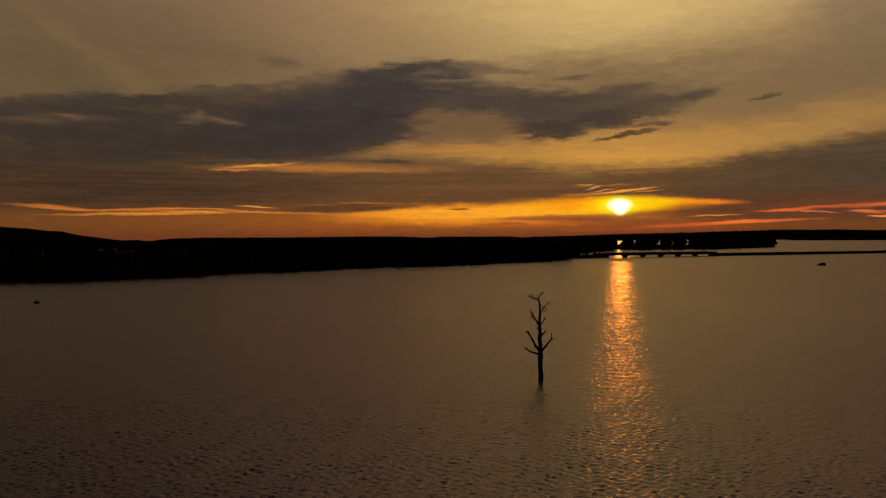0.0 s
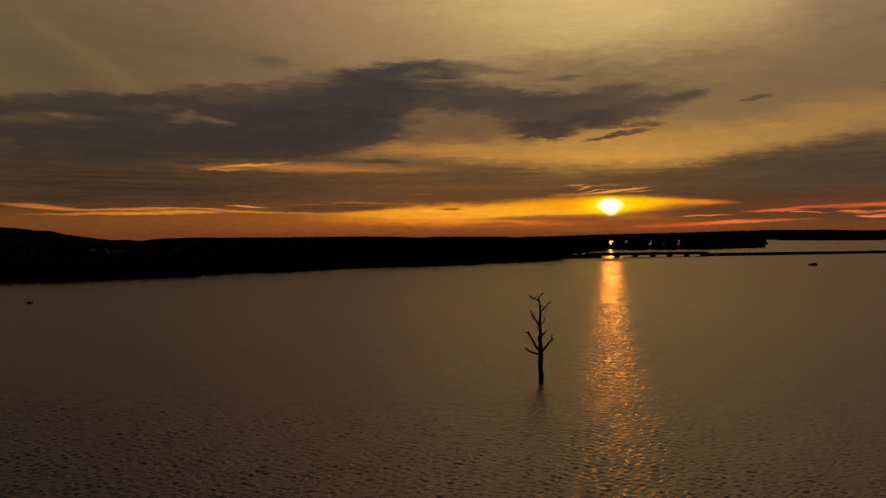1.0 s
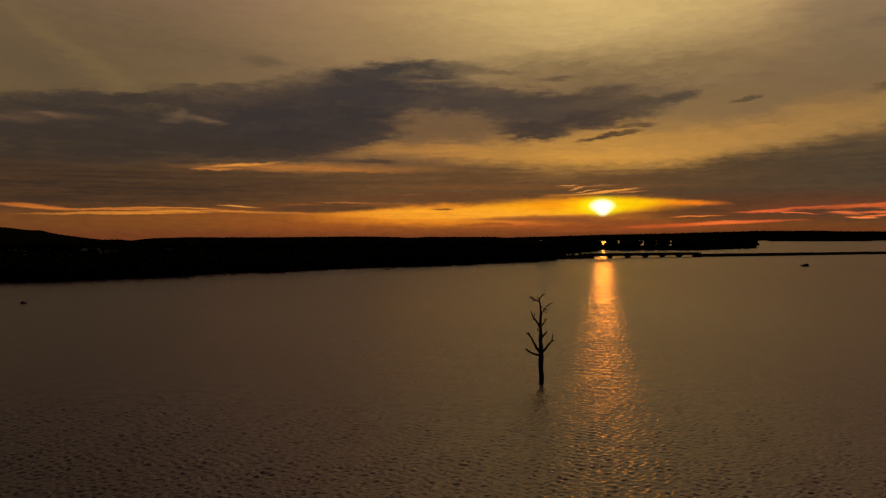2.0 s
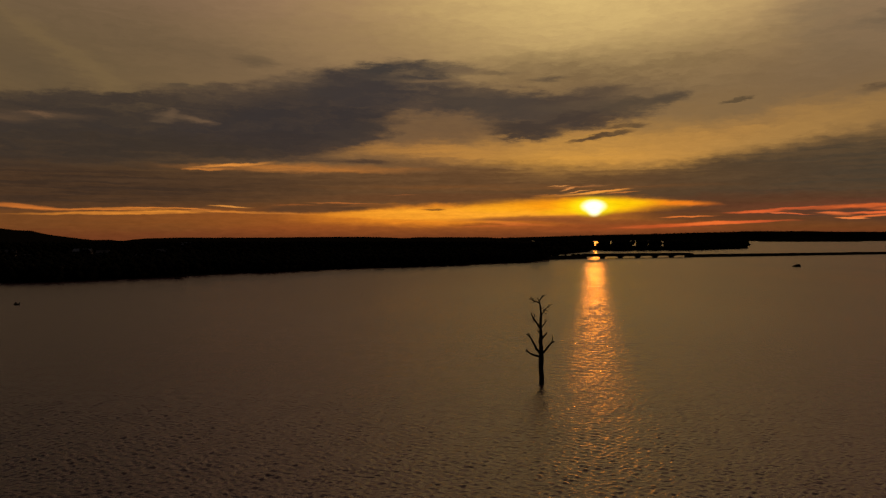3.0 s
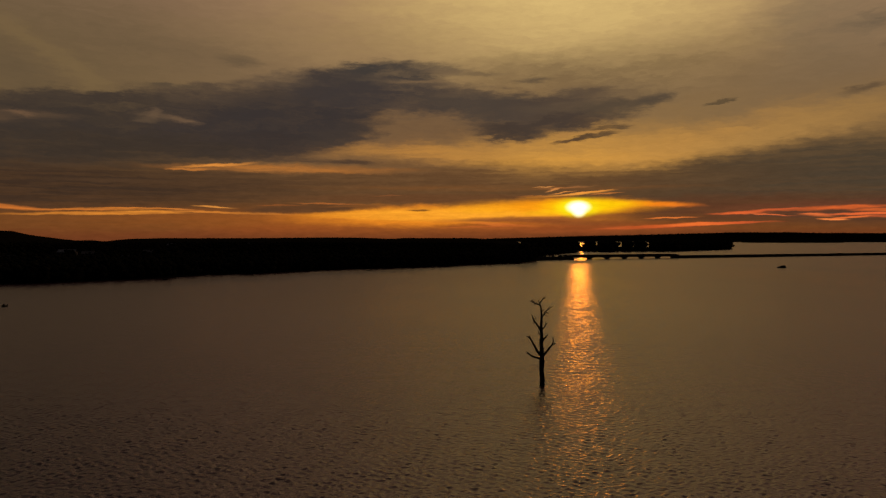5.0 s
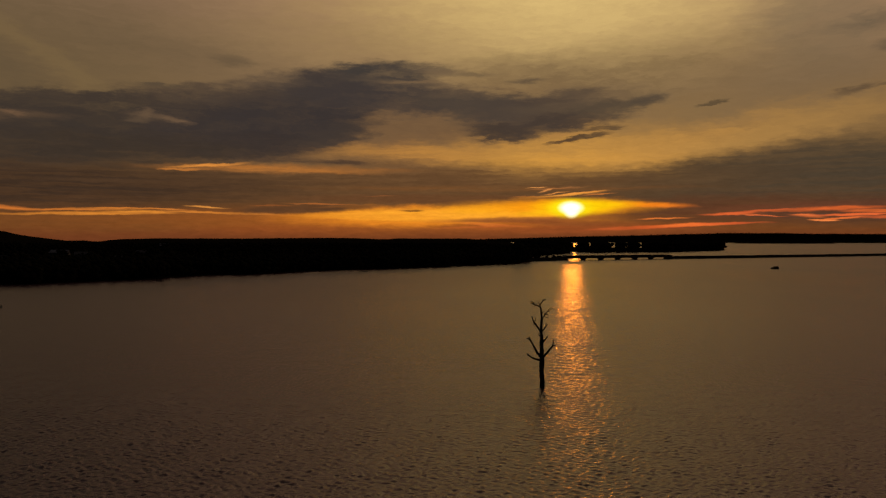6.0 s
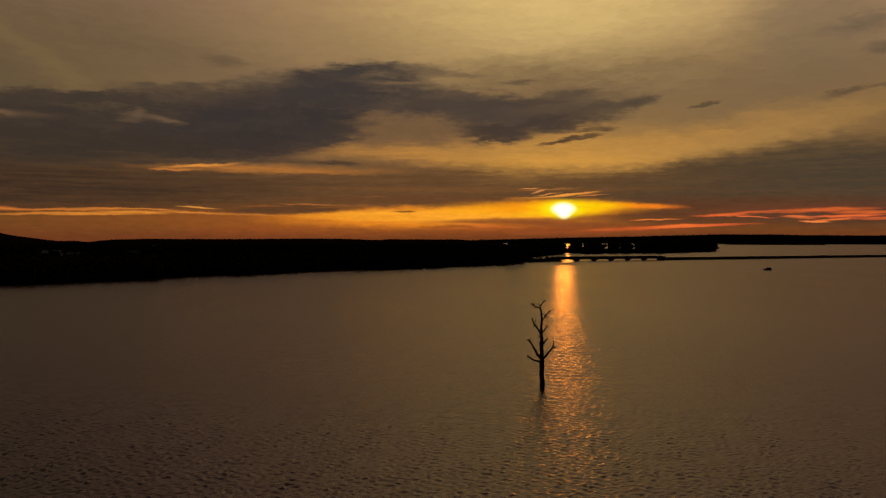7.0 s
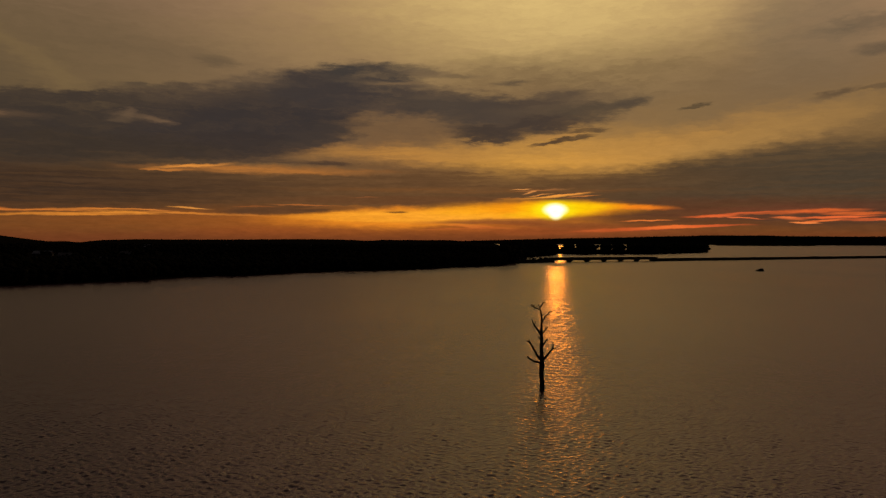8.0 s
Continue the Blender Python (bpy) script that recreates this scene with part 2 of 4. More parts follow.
veil(-7.58, 5.60, 2.89, 0.16, 0, 0.6, 0.6, (62, 50, 44), 0.5)
veil(-15.93, 8.24, 1.01, 0.20, 12, 0.7, 0.8, (116, 90, 66), 0.3)
veil(-17.73, 8.59, 0.46, 0.31, 0, 0.7, 0.6, (104, 82, 62), 0.3)
veil(-18.12, 8.02, 0.76, 0.16, 0, 0.7, 0.5, (100, 80, 60), 0.3)
veil(-25.85, 8.06, 0.75, 0.15, 4, 0.7, 0.7, (124, 92, 66), 0.3)
veil(-28.17, 7.72, 1.30, 0.14, 0, 0.7, 0.5, (104, 80, 58), 0.4)
veil(-17.73, 8.39, 0.84, 0.27, 0, 0.7, 0.5, (106, 84, 62), 0.4)
veil(-25.51, 8.01, 2.39, 0.22, 0, 0.8, 0.6, (104, 80, 58), 0.5)
veil(-28.50, 7.62, 1.94, 0.22, 0, 0.8, 0.5, (96, 74, 54), 0.5)
veil(1.18, 11.39, 2.10, 0.12, -2, 0.7, 0.65, (122, 96, 68), 0.4)
veil(4.12, 11.05, 1.92, 0.16, 2, 0.7, 0.55, (110, 88, 64), 0.5)
veil(3.69, 12.06, 1.67, 0.20, 0, 0.7, 0.5, (112, 90, 66), 0.5)
veil(-8.41, 4.97, 6.96, 0.25, 0, 0.7, 0.9, (180, 112, 50), 0.4)
veil(-13.27, 5.17, 2.23, 0.10, -4, 0.6, 0.95, (224, 142, 60), 0.3)
veil(-15.24, 4.80, 1.41, 0.08, 0, 0.6, 0.8, (206, 126, 54), 0.3)
veil(-3.42, 1.05, 17.09, 0.84, 0, 0.8, 0.85, (168, 90, 32), 0.2)
veil(-23.11, 0.86, 12.70, 0.70, 0, 0.8, 0.8, (110, 66, 32), 0.4)
veil(3.72, 1.57, 10.77, 0.71, 0, 0.45, 0.95, (236, 138, 34), 0.2)
veil(2.89, 1.70, 7.93, 0.42, 0, 0.5, 0.95, (250, 164, 44), 0.3)
veil(8.71, 2.06, 4.92, 0.37, 0, 0.5, 0.95, (254, 172, 34), 0.3)
veil(-26.65, 1.99, 2.40, 0.117, 4, 0.6, 0.95, (204, 114, 46), 0.3)
veil(-21.98, 1.85, 3.30, 0.057, 0, 0.6, 0.9, (206, 118, 46), 0.3)
veil(-19.31, 1.99, 2.90, 0.058, -1, 0.6, 0.9, (222, 130, 50), 0.3)
veil(-21.28, 1.63, 4.92, 0.092, -1, 0.6, 0.95, (220, 134, 48), 0.3)
veil(-18.04, 1.81, 2.21, 0.086, 0, 0.6, 0.9, (226, 140, 50), 0.2)
veil(-20.14, 1.82, 2.86, 0.035, -1, 0.5, 0.75, (112, 66, 34), 0.2)
veil(-16.25, 1.99, 1.05, 0.048, 3, 0.6, 0.85, (214, 126, 52), 0.2)
veil(-15.80, 1.80, 1.21, 0.040, 4, 0.5, 0.8, (96, 60, 34), 0.2)
veil(-13.69, 2.19, 1.16, 0.060, 3, 0.6, 0.95, (232, 150, 66), 0.2)
veil(-12.52, 1.77, 4.12, 0.073, 1, 0.6, 0.9, (210, 126, 48), 0.3)
veil(-8.93, 2.32, 1.37, 0.053, -1, 0.6, 0.8, (216, 116, 50), 0.3)
veil(-5.46, 2.47, 2.06, 0.046, 1, 0.6, 0.7, (200, 112, 50), 0.3)
veil(-8.33, 0.51, 4.87, 0.331, 0, 0.9, 0.5, (150, 74, 32), 0.2)
veil(-7.17, 2.08, 4.54, 0.29, -2, 0.4, 0.97, (84, 56, 36), 0.1)
veil(3.30, 2.87, 10.78, 0.33, 0, 0.4, 0.85, (100, 64, 38), 0.2)
veil(-9.23, 2.32, 3.68, 0.17, 0, 0.5, 0.7, (100, 64, 36), 0.5)
veil(-3.42, 2.31, 2.51, 0.08, -2, 0.5, 0.7, (130, 78, 36), 0.4)
veil(1.12, 2.03, 0.76, 0.07, 0, 0.5, 0.9, (116, 72, 30), 0.2)
veil(6.03, 0.90, 3.33, 0.17, -1, 0.5, 0.85, (132, 68, 28), 0.4)
veil(9.54, 1.23, 2.86, 0.17, 0, 0.6, 0.8, (150, 74, 28), 0.4)
veil(8.77, 1.35, 5.20, 0.188, -1, 0.5, 0.9, (140, 78, 38), 0.2)
veil(7.10, 0.99, 2.01, 0.109, 3, 0.6, 0.9, (228, 122, 46), 0.2)
veil(5.84, 0.81, 2.52, 0.063, -2, 0.6, 0.7, (206, 104, 42), 0.3)
veil(23.75, 2.01, 9.84, 0.92, 0, 0.5, 0.93, (88, 54, 35), 0.3)
veil(36.29, 1.80, 8.81, 1.02, 0, 0.5, 0.93, (78, 52, 38), 0.3)
veil(28.37, 2.09, 5.12, 0.341, -2, 0.9, 0.45, (124, 66, 42), 0.3)
veil(18.48, 0.81, 3.70, 0.125, -2.6, 0.6, 0.95, (246, 102, 44), 0.3)
veil(21.36, 0.96, 2.34, 0.104, -2, 0.6, 0.95, (255, 122, 52), 0.2)
veil(23.96, 1.06, 2.27, 0.067, -1.5, 0.6, 0.85, (216, 90, 46), 0.4)
veil(15.32, 0.67, 0.88, 0.045, -3, 0.6, 0.9, (236, 110, 50), 0.2)
veil(19.64, 0.73, 2.69, 0.040, -2, 0.5, 0.7, (110, 60, 38), 0.2)
veil(19.45, 1.43, 1.47, 0.052, -1, 0.6, 0.9, (232, 122, 52), 0.3)
veil(18.28, 2.39, 2.34, 0.129, 2, 0.8, 0.85, (238, 120, 40), 0.3)
veil(24.13, 1.73, 1.75, 0.086, -2, 0.6, 0.95, (236, 104, 50), 0.3)
veil(26.11, 1.94, 1.70, 0.062, -4, 0.6, 0.9, (216, 94, 50), 0.3)
veil(26.01, 1.57, 1.35, 0.050, 3, 0.6, 0.9, (232, 110, 58), 0.2)
veil(28.54, 1.94, 2.55, 0.098, -1, 0.7, 0.85, (224, 100, 46), 0.5)
veil(30.71, 2.05, 2.29, 0.111, -1, 0.6, 0.9, (222, 100, 44), 0.4)
veil(28.78, 1.56, 0.88, 0.113, 5, 0.7, 0.9, (240, 118, 60), 0.3)
veil(29.79, 1.25, 0.80, 0.056, 1, 0.5, 0.95, (255, 140, 70), 0.1)
veil(30.88, 1.38, 1.18, 0.056, -4, 0.6, 0.95, (244, 120, 56), 0.2)
veil(32.80, 1.83, 1.57, 0.109, 0, 0.6, 0.9, (232, 106, 46), 0.4)
veil(26.81, 1.79, 1.26, 0.050, -1, 0.5, 0.9, (80, 54, 40), 0.1)
veil(26.99, 1.47, 1.75, 0.054, 2, 0.5, 0.85, (86, 56, 40), 0.1)
veil(30.12, 1.64, 0.80, 0.097, 0, 0.5, 0.9, (86, 58, 42), 0.2)
veil(28.03, 1.72, 0.76, 0.046, -3, 0.5, 0.85, (90, 58, 42), 0.1)
veil(32.01, 1.59, 0.96, 0.044, 0, 0.5, 0.8, (90, 58, 42), 0.1)
veil(31.66, 1.60, 2.14, 0.07, -1, 0.6, 0.9, (236, 106, 52), 0.6)
veil(34.04, 1.43, 2.61, 0.08, 0, 0.6, 0.9, (226, 100, 50), 0.7)
veil(31.51, 9.70, 1.14, 0.22, -12, 0.6, 0.75, (88, 70, 52), 0.4)
veil(34.02, 9.93, 1.27, 0.14, -8, 0.6, 0.7, (88, 70, 52), 0.4)
veil(34.11, 12.28, 1.46, 0.38, 0, 0.5, 0.75, (86, 74, 60), 0.4)
veil(33.62, 13.89, 2.57, 0.48, -6, 0.8, 0.6, (92, 80, 64), 0.4)
veil(4.99, -0.11, 45.71, 0.55, 0, 0.9, 0.75, (112, 57, 30), 0.1)
veil(12.78, 0.73, 7.58, 0.37, 0, 0.8, 0.7, (146, 70, 34), 0.2)
veil(11.16, 2.30, 5.26, 0.37, 0, 0.95, 0.85, (255, 160, 16), 0.2)
veil(12.89, 2.35, 4.07, 0.454, 0, 0.8, 0.9, (255, 152, 12), 0.1)
veil(13.09, 1.11, 3.26, 0.207, 0, 0.6, 0.75, (126, 68, 36), 0.2)
veil(17.69, 2.44, 2.35, 0.142, 1, 0.9, 0.8, (250, 132, 22), 0.1)
veil(15.11, 2.46, 2.01, 0.225, 0, 0.8, 0.9, (255, 190, 10), 0)
veil(11.04, 1.86, 1.65, 0.208, -2, 0.8, 0.8, (255, 186, 20), 0)
veil(13.29, 2.31, 2.52, 0.495, 0, 0.6, 0.95, (255, 206, 8), 0)
veil(12.80, 2.19, 1.35, 0.579, 0, 0.5, 0.97, (255, 234, 20), 0)
veil(12.89, 2.23, 0.69, 0.372, 0, 0.6, 1, (255, 252, 215), 0, 1.8)
veil(12.93, 1.94, 0.41, 0.351, 0, 0.6, 1, (255, 248, 205), 0, 1.6)
# end of clouds

# a little clear sky behind the veil
clear = sky_node("ShaderNodeTexSky")
clear.sky_type, clear.sun_disc, clear.sun_elevation, clear.sun_rotation = "NISHITA", False, radians(SUN_ELEVATION), radians(SUN_AZIMUTH)
fibre = sky_range(sky_noise(feathered, 1.0, 6.0, 0.7, (0.9, 3.6, 1)).outputs["Fac"], 0.3, 0.7, -1.0, 1.0, smooth=False)
fibre = sky_math("MULTIPLY_ADD", fibre, sky_range(height, 2.0, 9.0, 0.13, 0.03), 1.0)
clear_light = sky_node("ShaderNodeBackground")
sky.links.new(clear.outputs[0], clear_light.inputs[0])
clear_light.inputs[1].default_value = 0.0002
veil_light = None
for low, top in BELTS:
    light = sky_node("ShaderNodeBackground")
    sky.links.new(cloud_belt(low, top), light.inputs[0])
    sky.links.new(fibre, light.inputs[1])
    if veil_light:
        joint = sky_node("ShaderNodeMixShader")
        sky.links.new(sky_range(height, low - 0.1, low + 0.1), joint.inputs[0])
        sky.links.new(veil_light.outputs[0], joint.inputs[1])
        sky.links.new(light.outputs[0], joint.inputs[2])
        light = joint
    veil_light = light
both = sky_node("ShaderNodeAddShader")
sky.links.new(veil_light.outputs[0], both.inputs[0])
sky.links.new(clear_light.outputs[0], both.inputs[1])
sky.links.new(both.outputs[0], sky_node("ShaderNodeOutputWorld").inputs[0])

sun = new("sun", bpy.data.lights.new("sun", "SUN"))
sun.data.energy, sun.data.angle, sun.data.color = 0.025, radians(1.2), (1.0, 0.25, 0.016)
SUN_WAY = Vector((math.sin(radians(SUN_AZIMUTH)) * math.cos(radians(SUN_ELEVATION)), math.cos(radians(SUN_AZIMUTH)) * math.cos(radians(SUN_ELEVATION)), math.sin(radians(SUN_ELEVATION))))
sun.matrix_world = look((0, 0, 200), Vector((0, 0, 200)) - SUN_WAY)

# ---- materials ----
def material(name, colour, rough=0.7, second=None, scale=1.0, stretch=(1, 1, 1), metal=0.0, bump=0.0, gloss=0.5):
    """Two tones mixed by a coarse and a fine noise, with a fine relief."""
    m = bpy.data.materials.new(name)
    m.use_nodes = True
    t = m.node_tree
    b = t.nodes["Principled BSDF"]
    b.inputs["Roughness"].default_value, b.inputs["Metallic"].default_value, b.inputs["Specular IOR Level"].default_value = rough, metal, gloss
    c = t.nodes.new("ShaderNodeTexCoord")
    p = t.nodes.new("ShaderNodeMapping")
    p.inputs[3].default_value = stretch
    t.links.new(c.outputs["Object"], p.inputs[0])
    tones = []
    for k, detail in ((scale, 3), (scale * 7.3, 5)):
        n = t.nodes.new("ShaderNodeTexNoise")
        n.inputs["Scale"].default_value, n.inputs["Detail"].default_value = k, detail
        t.links.new(p.outputs[0], n.inputs["Vector"])
        tones.append(n.outputs["Fac"])
    mean = t.nodes.new("ShaderNodeMath")
    mean.operation = "MULTIPLY_ADD"
    t.links.new(tones[0], mean.inputs[0])
    mean.inputs[1].default_value = 0.6
    half = t.nodes.new("ShaderNodeMath")
    half.operation = "MULTIPLY"
    t.links.new(tones[1], half.inputs[0])
    half.inputs[1].default_value = 0.4
    t.links.new(half.outputs[0], mean.inputs[2])
    spread = t.nodes.new("ShaderNodeMapRange")
    spread.inputs[1].default_value, spread.inputs[2].default_value = 0.35, 0.65
    t.links.new(mean.outputs[0], spread.inputs[0])
    mix = t.nodes.new("ShaderNodeMix")
    mix.data_type = "RGBA"
    t.links.new(spread.outputs[0], mix.inputs[0])
    second = second or tuple(v * 0.6 for v in colour)
    mix.inputs[6].default_value, mix.inputs[7].default_value = (*colour, 1), (*second, 1)
    t.links.new(mix.outputs[2], b.inputs["Base Color"])
    if bump:
        r = t.nodes.new("ShaderNodeBump")
        r.inputs["Distance"].default_value = bump
        t.links.new(tones[1], r.inputs["Height"])
        t.links.new(r.outputs[0], b.inputs["Normal"])
    return m


def water_material():
    """Murky lake water: dark body, clear gloss, wind ripples as relief, gusts that roughen it in patches."""
    m = bpy.data.materials.new("lake_water")
    m.use_nodes = True
    t = m.node_tree
    b = t.nodes["Principled BSDF"]
    b.inputs["Base Color"].default_value = (0.120, 0.066, 0.062, 1)
    b.inputs["IOR"].default_value = 1.5
    b.distribution = "MULTI_GGX"
    c = t.nodes.new("ShaderNodeTexCoord")

    def ripples(scale, stretch, turn, detail, kind_rough=0.5):
        p = t.nodes.new("ShaderNodeMapping")
        p.inputs[2].default_value = (0, 0, radians(turn))
        p.inputs[3].default_value = stretch
        t.links.new(c.outputs["Object"], p.inputs[0])
        n = t.nodes.new("ShaderNodeTexNoise")
        n.inputs["Scale"].default_value, n.inputs["Detail"].default_value, n.inputs["Roughness"].default_value = scale, detail, kind_rough
        t.links.new(p.outputs[0], n.inputs["Vector"])
        return n.outputs["Fac"]

    place = t.nodes.new("ShaderNodeSeparateXYZ")
    t.links.new(c.outputs["Object"], place.inputs[0])
    calm = t.nodes.new("ShaderNodeMapRange")
    calm.inputs[1].default_value, calm.inputs[2].default_value = 140, 480
    calm.inputs[3].default_value, calm.inputs[4].default_value = 1.0, 0.35
    t.links.new(place.outputs[1], calm.inputs[0])
    normal = None
    for scale, stretch, turn, detail, depth in ((0.16, (0.5, 1, 1), 12, 2, 0.2), (1.0, (0.42, 0.13, 1), 4, 2, 0.16), (2.6, (0.8, 1.1, 1), -20, 2, 0.10)):
        r = t.nodes.new("ShaderNodeBump")
        r.inputs["Distance"].default_value = depth
        t.links.new(ripples(scale, stretch, turn, detail), r.inputs["Height"])
        t.links.new(calm.outputs[0], r.inputs["Strength"])
        if normal:
            t.links.new(normal, r.inputs["Normal"])
        normal = r.outputs[0]
    t.links.new(normal, b.inputs["Normal"])
    gust = t.nodes.new("ShaderNodeMapRange")
    gust.inputs[1].default_value, gust.inputs[2].default_value = 0.35, 0.65
    gust.inputs[3].default_value, gust.inputs[4].default_value = 0.19, 0.24
    t.links.new(ripples(0.012, (1, 0.5, 1), 10, 3), gust.inputs[0])
    exposed = t.nodes.new("ShaderNodeMapRange")
    exposed.interpolation_type = "SMOOTHSTEP"
    exposed.inputs[1].default_value, exposed.inputs[2].default_value = 150, 600
    exposed.inputs[3].default_value, exposed.inputs[4].default_value = 0.0, 0.03
    t.links.new(place.outputs[1], exposed.inputs[0])
    total = t.nodes.new("ShaderNodeMath")
    t.links.new(gust.outputs[0], total.inputs[0])
    t.links.new(exposed.outputs[0], total.inputs[1])
    t.links.new(total.outputs[0], b.inputs["Roughness"])
    return m


WATER = water_material()
EARTH = material("forest_floor", (0.03, 0.027, 0.02), 0.95, (0.022, 0.022, 0.015), 0.02, bump=0.3, gloss=0.0)
LEAVES = material("dark_foliage", (0.038, 0.036, 0.024), 1.0, (0.026, 0.026, 0.017), 0.08, gloss=0.0)
BARK = material("dark_bark", (0.06, 0.045, 0.035), 0.9, (0.035, 0.028, 0.022), 0.8)
DEADWOOD = material("weathered_deadwood", (0.085, 0.065, 0.05), 0.85, (0.04, 0.032, 0.026), 1.6, (1, 1, 0.15), bump=0.03)
CONCRETE = material("stained_concrete", (0.14, 0.13, 0.12), 0.85, (0.08, 0.075, 0.07), 0.3, bump=0.02, gloss=0.2)
STEEL = material("painted_steel", (0.10, 0.10, 0.10), 0.5, (0.07, 0.07, 0.07), 0.6, metal=0.4)
RIPRAP = material("rip_rap_stone", (0.055, 0.05, 0.042), 0.95, (0.035, 0.032, 0.028), 0.5, bump=0.2, gloss=0.0)
HULL = material("boat_hull_paint", (0.06, 0.06, 0.06), 0.6, (0.04, 0.04, 0.04), 1.5, gloss=0.2)
CANVAS = material("boat_canvas", (0.06, 0.05, 0.05), 0.8, (0.04, 0.035, 0.035), 2.0)
PLASTER = material("pale_siding", (0.34, 0.34, 0.34), 0.7, (0.24, 0.24, 0.25), 0.4, gloss=0.2)
ROOF = material("grey_shingle", (0.16, 0.15, 0.15), 0.8, (0.10, 0.10, 0.10), 0.8)
METAL_ROOF = material("pale_metal_roof", (0.4, 0.41, 0.43), 0.6, (0.32, 0.33, 0.35), 0.5, gloss=0.2)
GLASS = material("window_glass", (0.03, 0.03, 0.035), 0.08, (0.04, 0.04, 0.045), 0.5)


# ---- building helpers ----
def mesh_from(name, verts, faces, mat):
    """A mesh from numpy arrays of vertices and of faces that all have the same number of corners."""
    verts, faces = np.asarray(verts, np.float32), np.asarray(faces, np.int32)
    me = bpy.data.meshes.new(name)
    me.vertices.add(len(verts))
    me.vertices.foreach_set("co", verts.ravel())
    n = faces.shape[1]
    me.loops.add(faces.size)
    me.loops.foreach_set("vertex_index", faces.ravel())
    me.polygons.add(len(faces))
    me.polygons.foreach_set("loop_start", np.arange(len(faces), dtype=np.int32) * n)
    me.update(calc_edges=True)
    me.validate()
    me.materials.append(mat)
    return me


def part(name, bm, mat, parent, label=""):
    me = bpy.data.meshes.new(name)
    bm.to_mesh(me)
    bm.free()
    me.materials.append(mat)
    ob = new(name, me)
    ob.parent = parent
    if label:
        tagged(ob, label)
    return ob


def box(bm, size, at, turn=0.0, bevel=0.0):
    m = pose(*at, 0, 0, turn) @ Matrix.Diagonal((*size, 1))
    made = bmesh.ops.create_cube(bm, size=1.0, matrix=m)["verts"]
    if bevel:
        edges = list({e for v in made for e in v.link_edges})
        bmesh.ops.bevel(bm, geom=edges, offset=bevel, segments=2, profile=0.5, affect="EDGES")


def tube(bm, points, radii, sides=10, rough=0.0, seed=0):
    """A tapered limb along a line of points, with an uneven skin and closed ends."""
    rng = random.Random(seed)
    pts = [Vector(p) for p in points]
    rings = []
    for i, (p, r) in enumerate(zip(pts, radii)):
        way = (pts[min(i + 1, len(pts) - 1)] - pts[max(i - 1, 0)]).normalized()
        side = way.cross(Vector((0.31, 0.95, 0.05))).normalized()
        up = side.cross(way).normalized()
        ring = []
        for k in range(sides):
            a = 2 * math.pi * k / sides
            rr = r * (1 + rough * (rng.random() - 0.5) * 2)
            ring.append(bm.verts.new(p + (side * math.cos(a) + up * math.sin(a)) * rr))
        rings.append(ring)
    for a, b in zip(rings, rings[1:]):
        for k in range(sides):
            bm.faces.new((a[k], a[(k + 1) % sides], b[(k + 1) % sides], b[k]))
    bm.faces.new(rings[0][::-1])
    bm.faces.new(rings[-1])


def smooth_line(points, n=4):
    """More points along a bent line (Catmull-Rom)."""
    p = [Vector(q) for q in points]
    p = [p[0] * 2 - p[1], *p, p[-1] * 2 - p[-2]]
    out = []
    for i in range(1, len(p) - 2):
        for k in range(n):
            t = k / n
            a, b, c, d = p[i - 1], p[i], p[i + 1], p[i + 2]
            out.append(0.5 * (2 * b + (c - a) * t + (2 * a - 5 * b + 4 * c - d) * t * t + (3 * b - a - 3 * c + d) * t ** 3))
    out.append(p[-2])
    return out


def soft_noise(x, y, seed):
    """Smooth value noise on arrays, between 0 and 1."""
    def cell(i, j):
        v = np.sin(i * 127.1 + j * 311.7 + seed * 74.7) * 43758.5453
        return v - np.floor(v)
    i, j = np.floor(x), np.floor(y)
    u, v = x - i, y - j
    u, v = u * u * (3 - 2 * u), v * v * (3 - 2 * v)
    return (cell(i, j) * (1 - u) + cell(i + 1, j) * u) * (1 - v) + (cell(i, j + 1) * (1 - u) + cell(i + 1, j + 1) * u) * v


def fractal(x, y, seed, octaves=4):
    return sum(soft_noise(x * 2 ** k, y * 2 ** k, seed + k) / 2 ** (k + 1) for k in range(octaves))


def grid_faces(rows, cols):
    i = np.arange((rows - 1) * (cols - 1))
    a = i // (cols - 1) * cols + i % (cols - 1)
    return np.stack([a, a + 1, a + cols + 1, a + cols], 1)


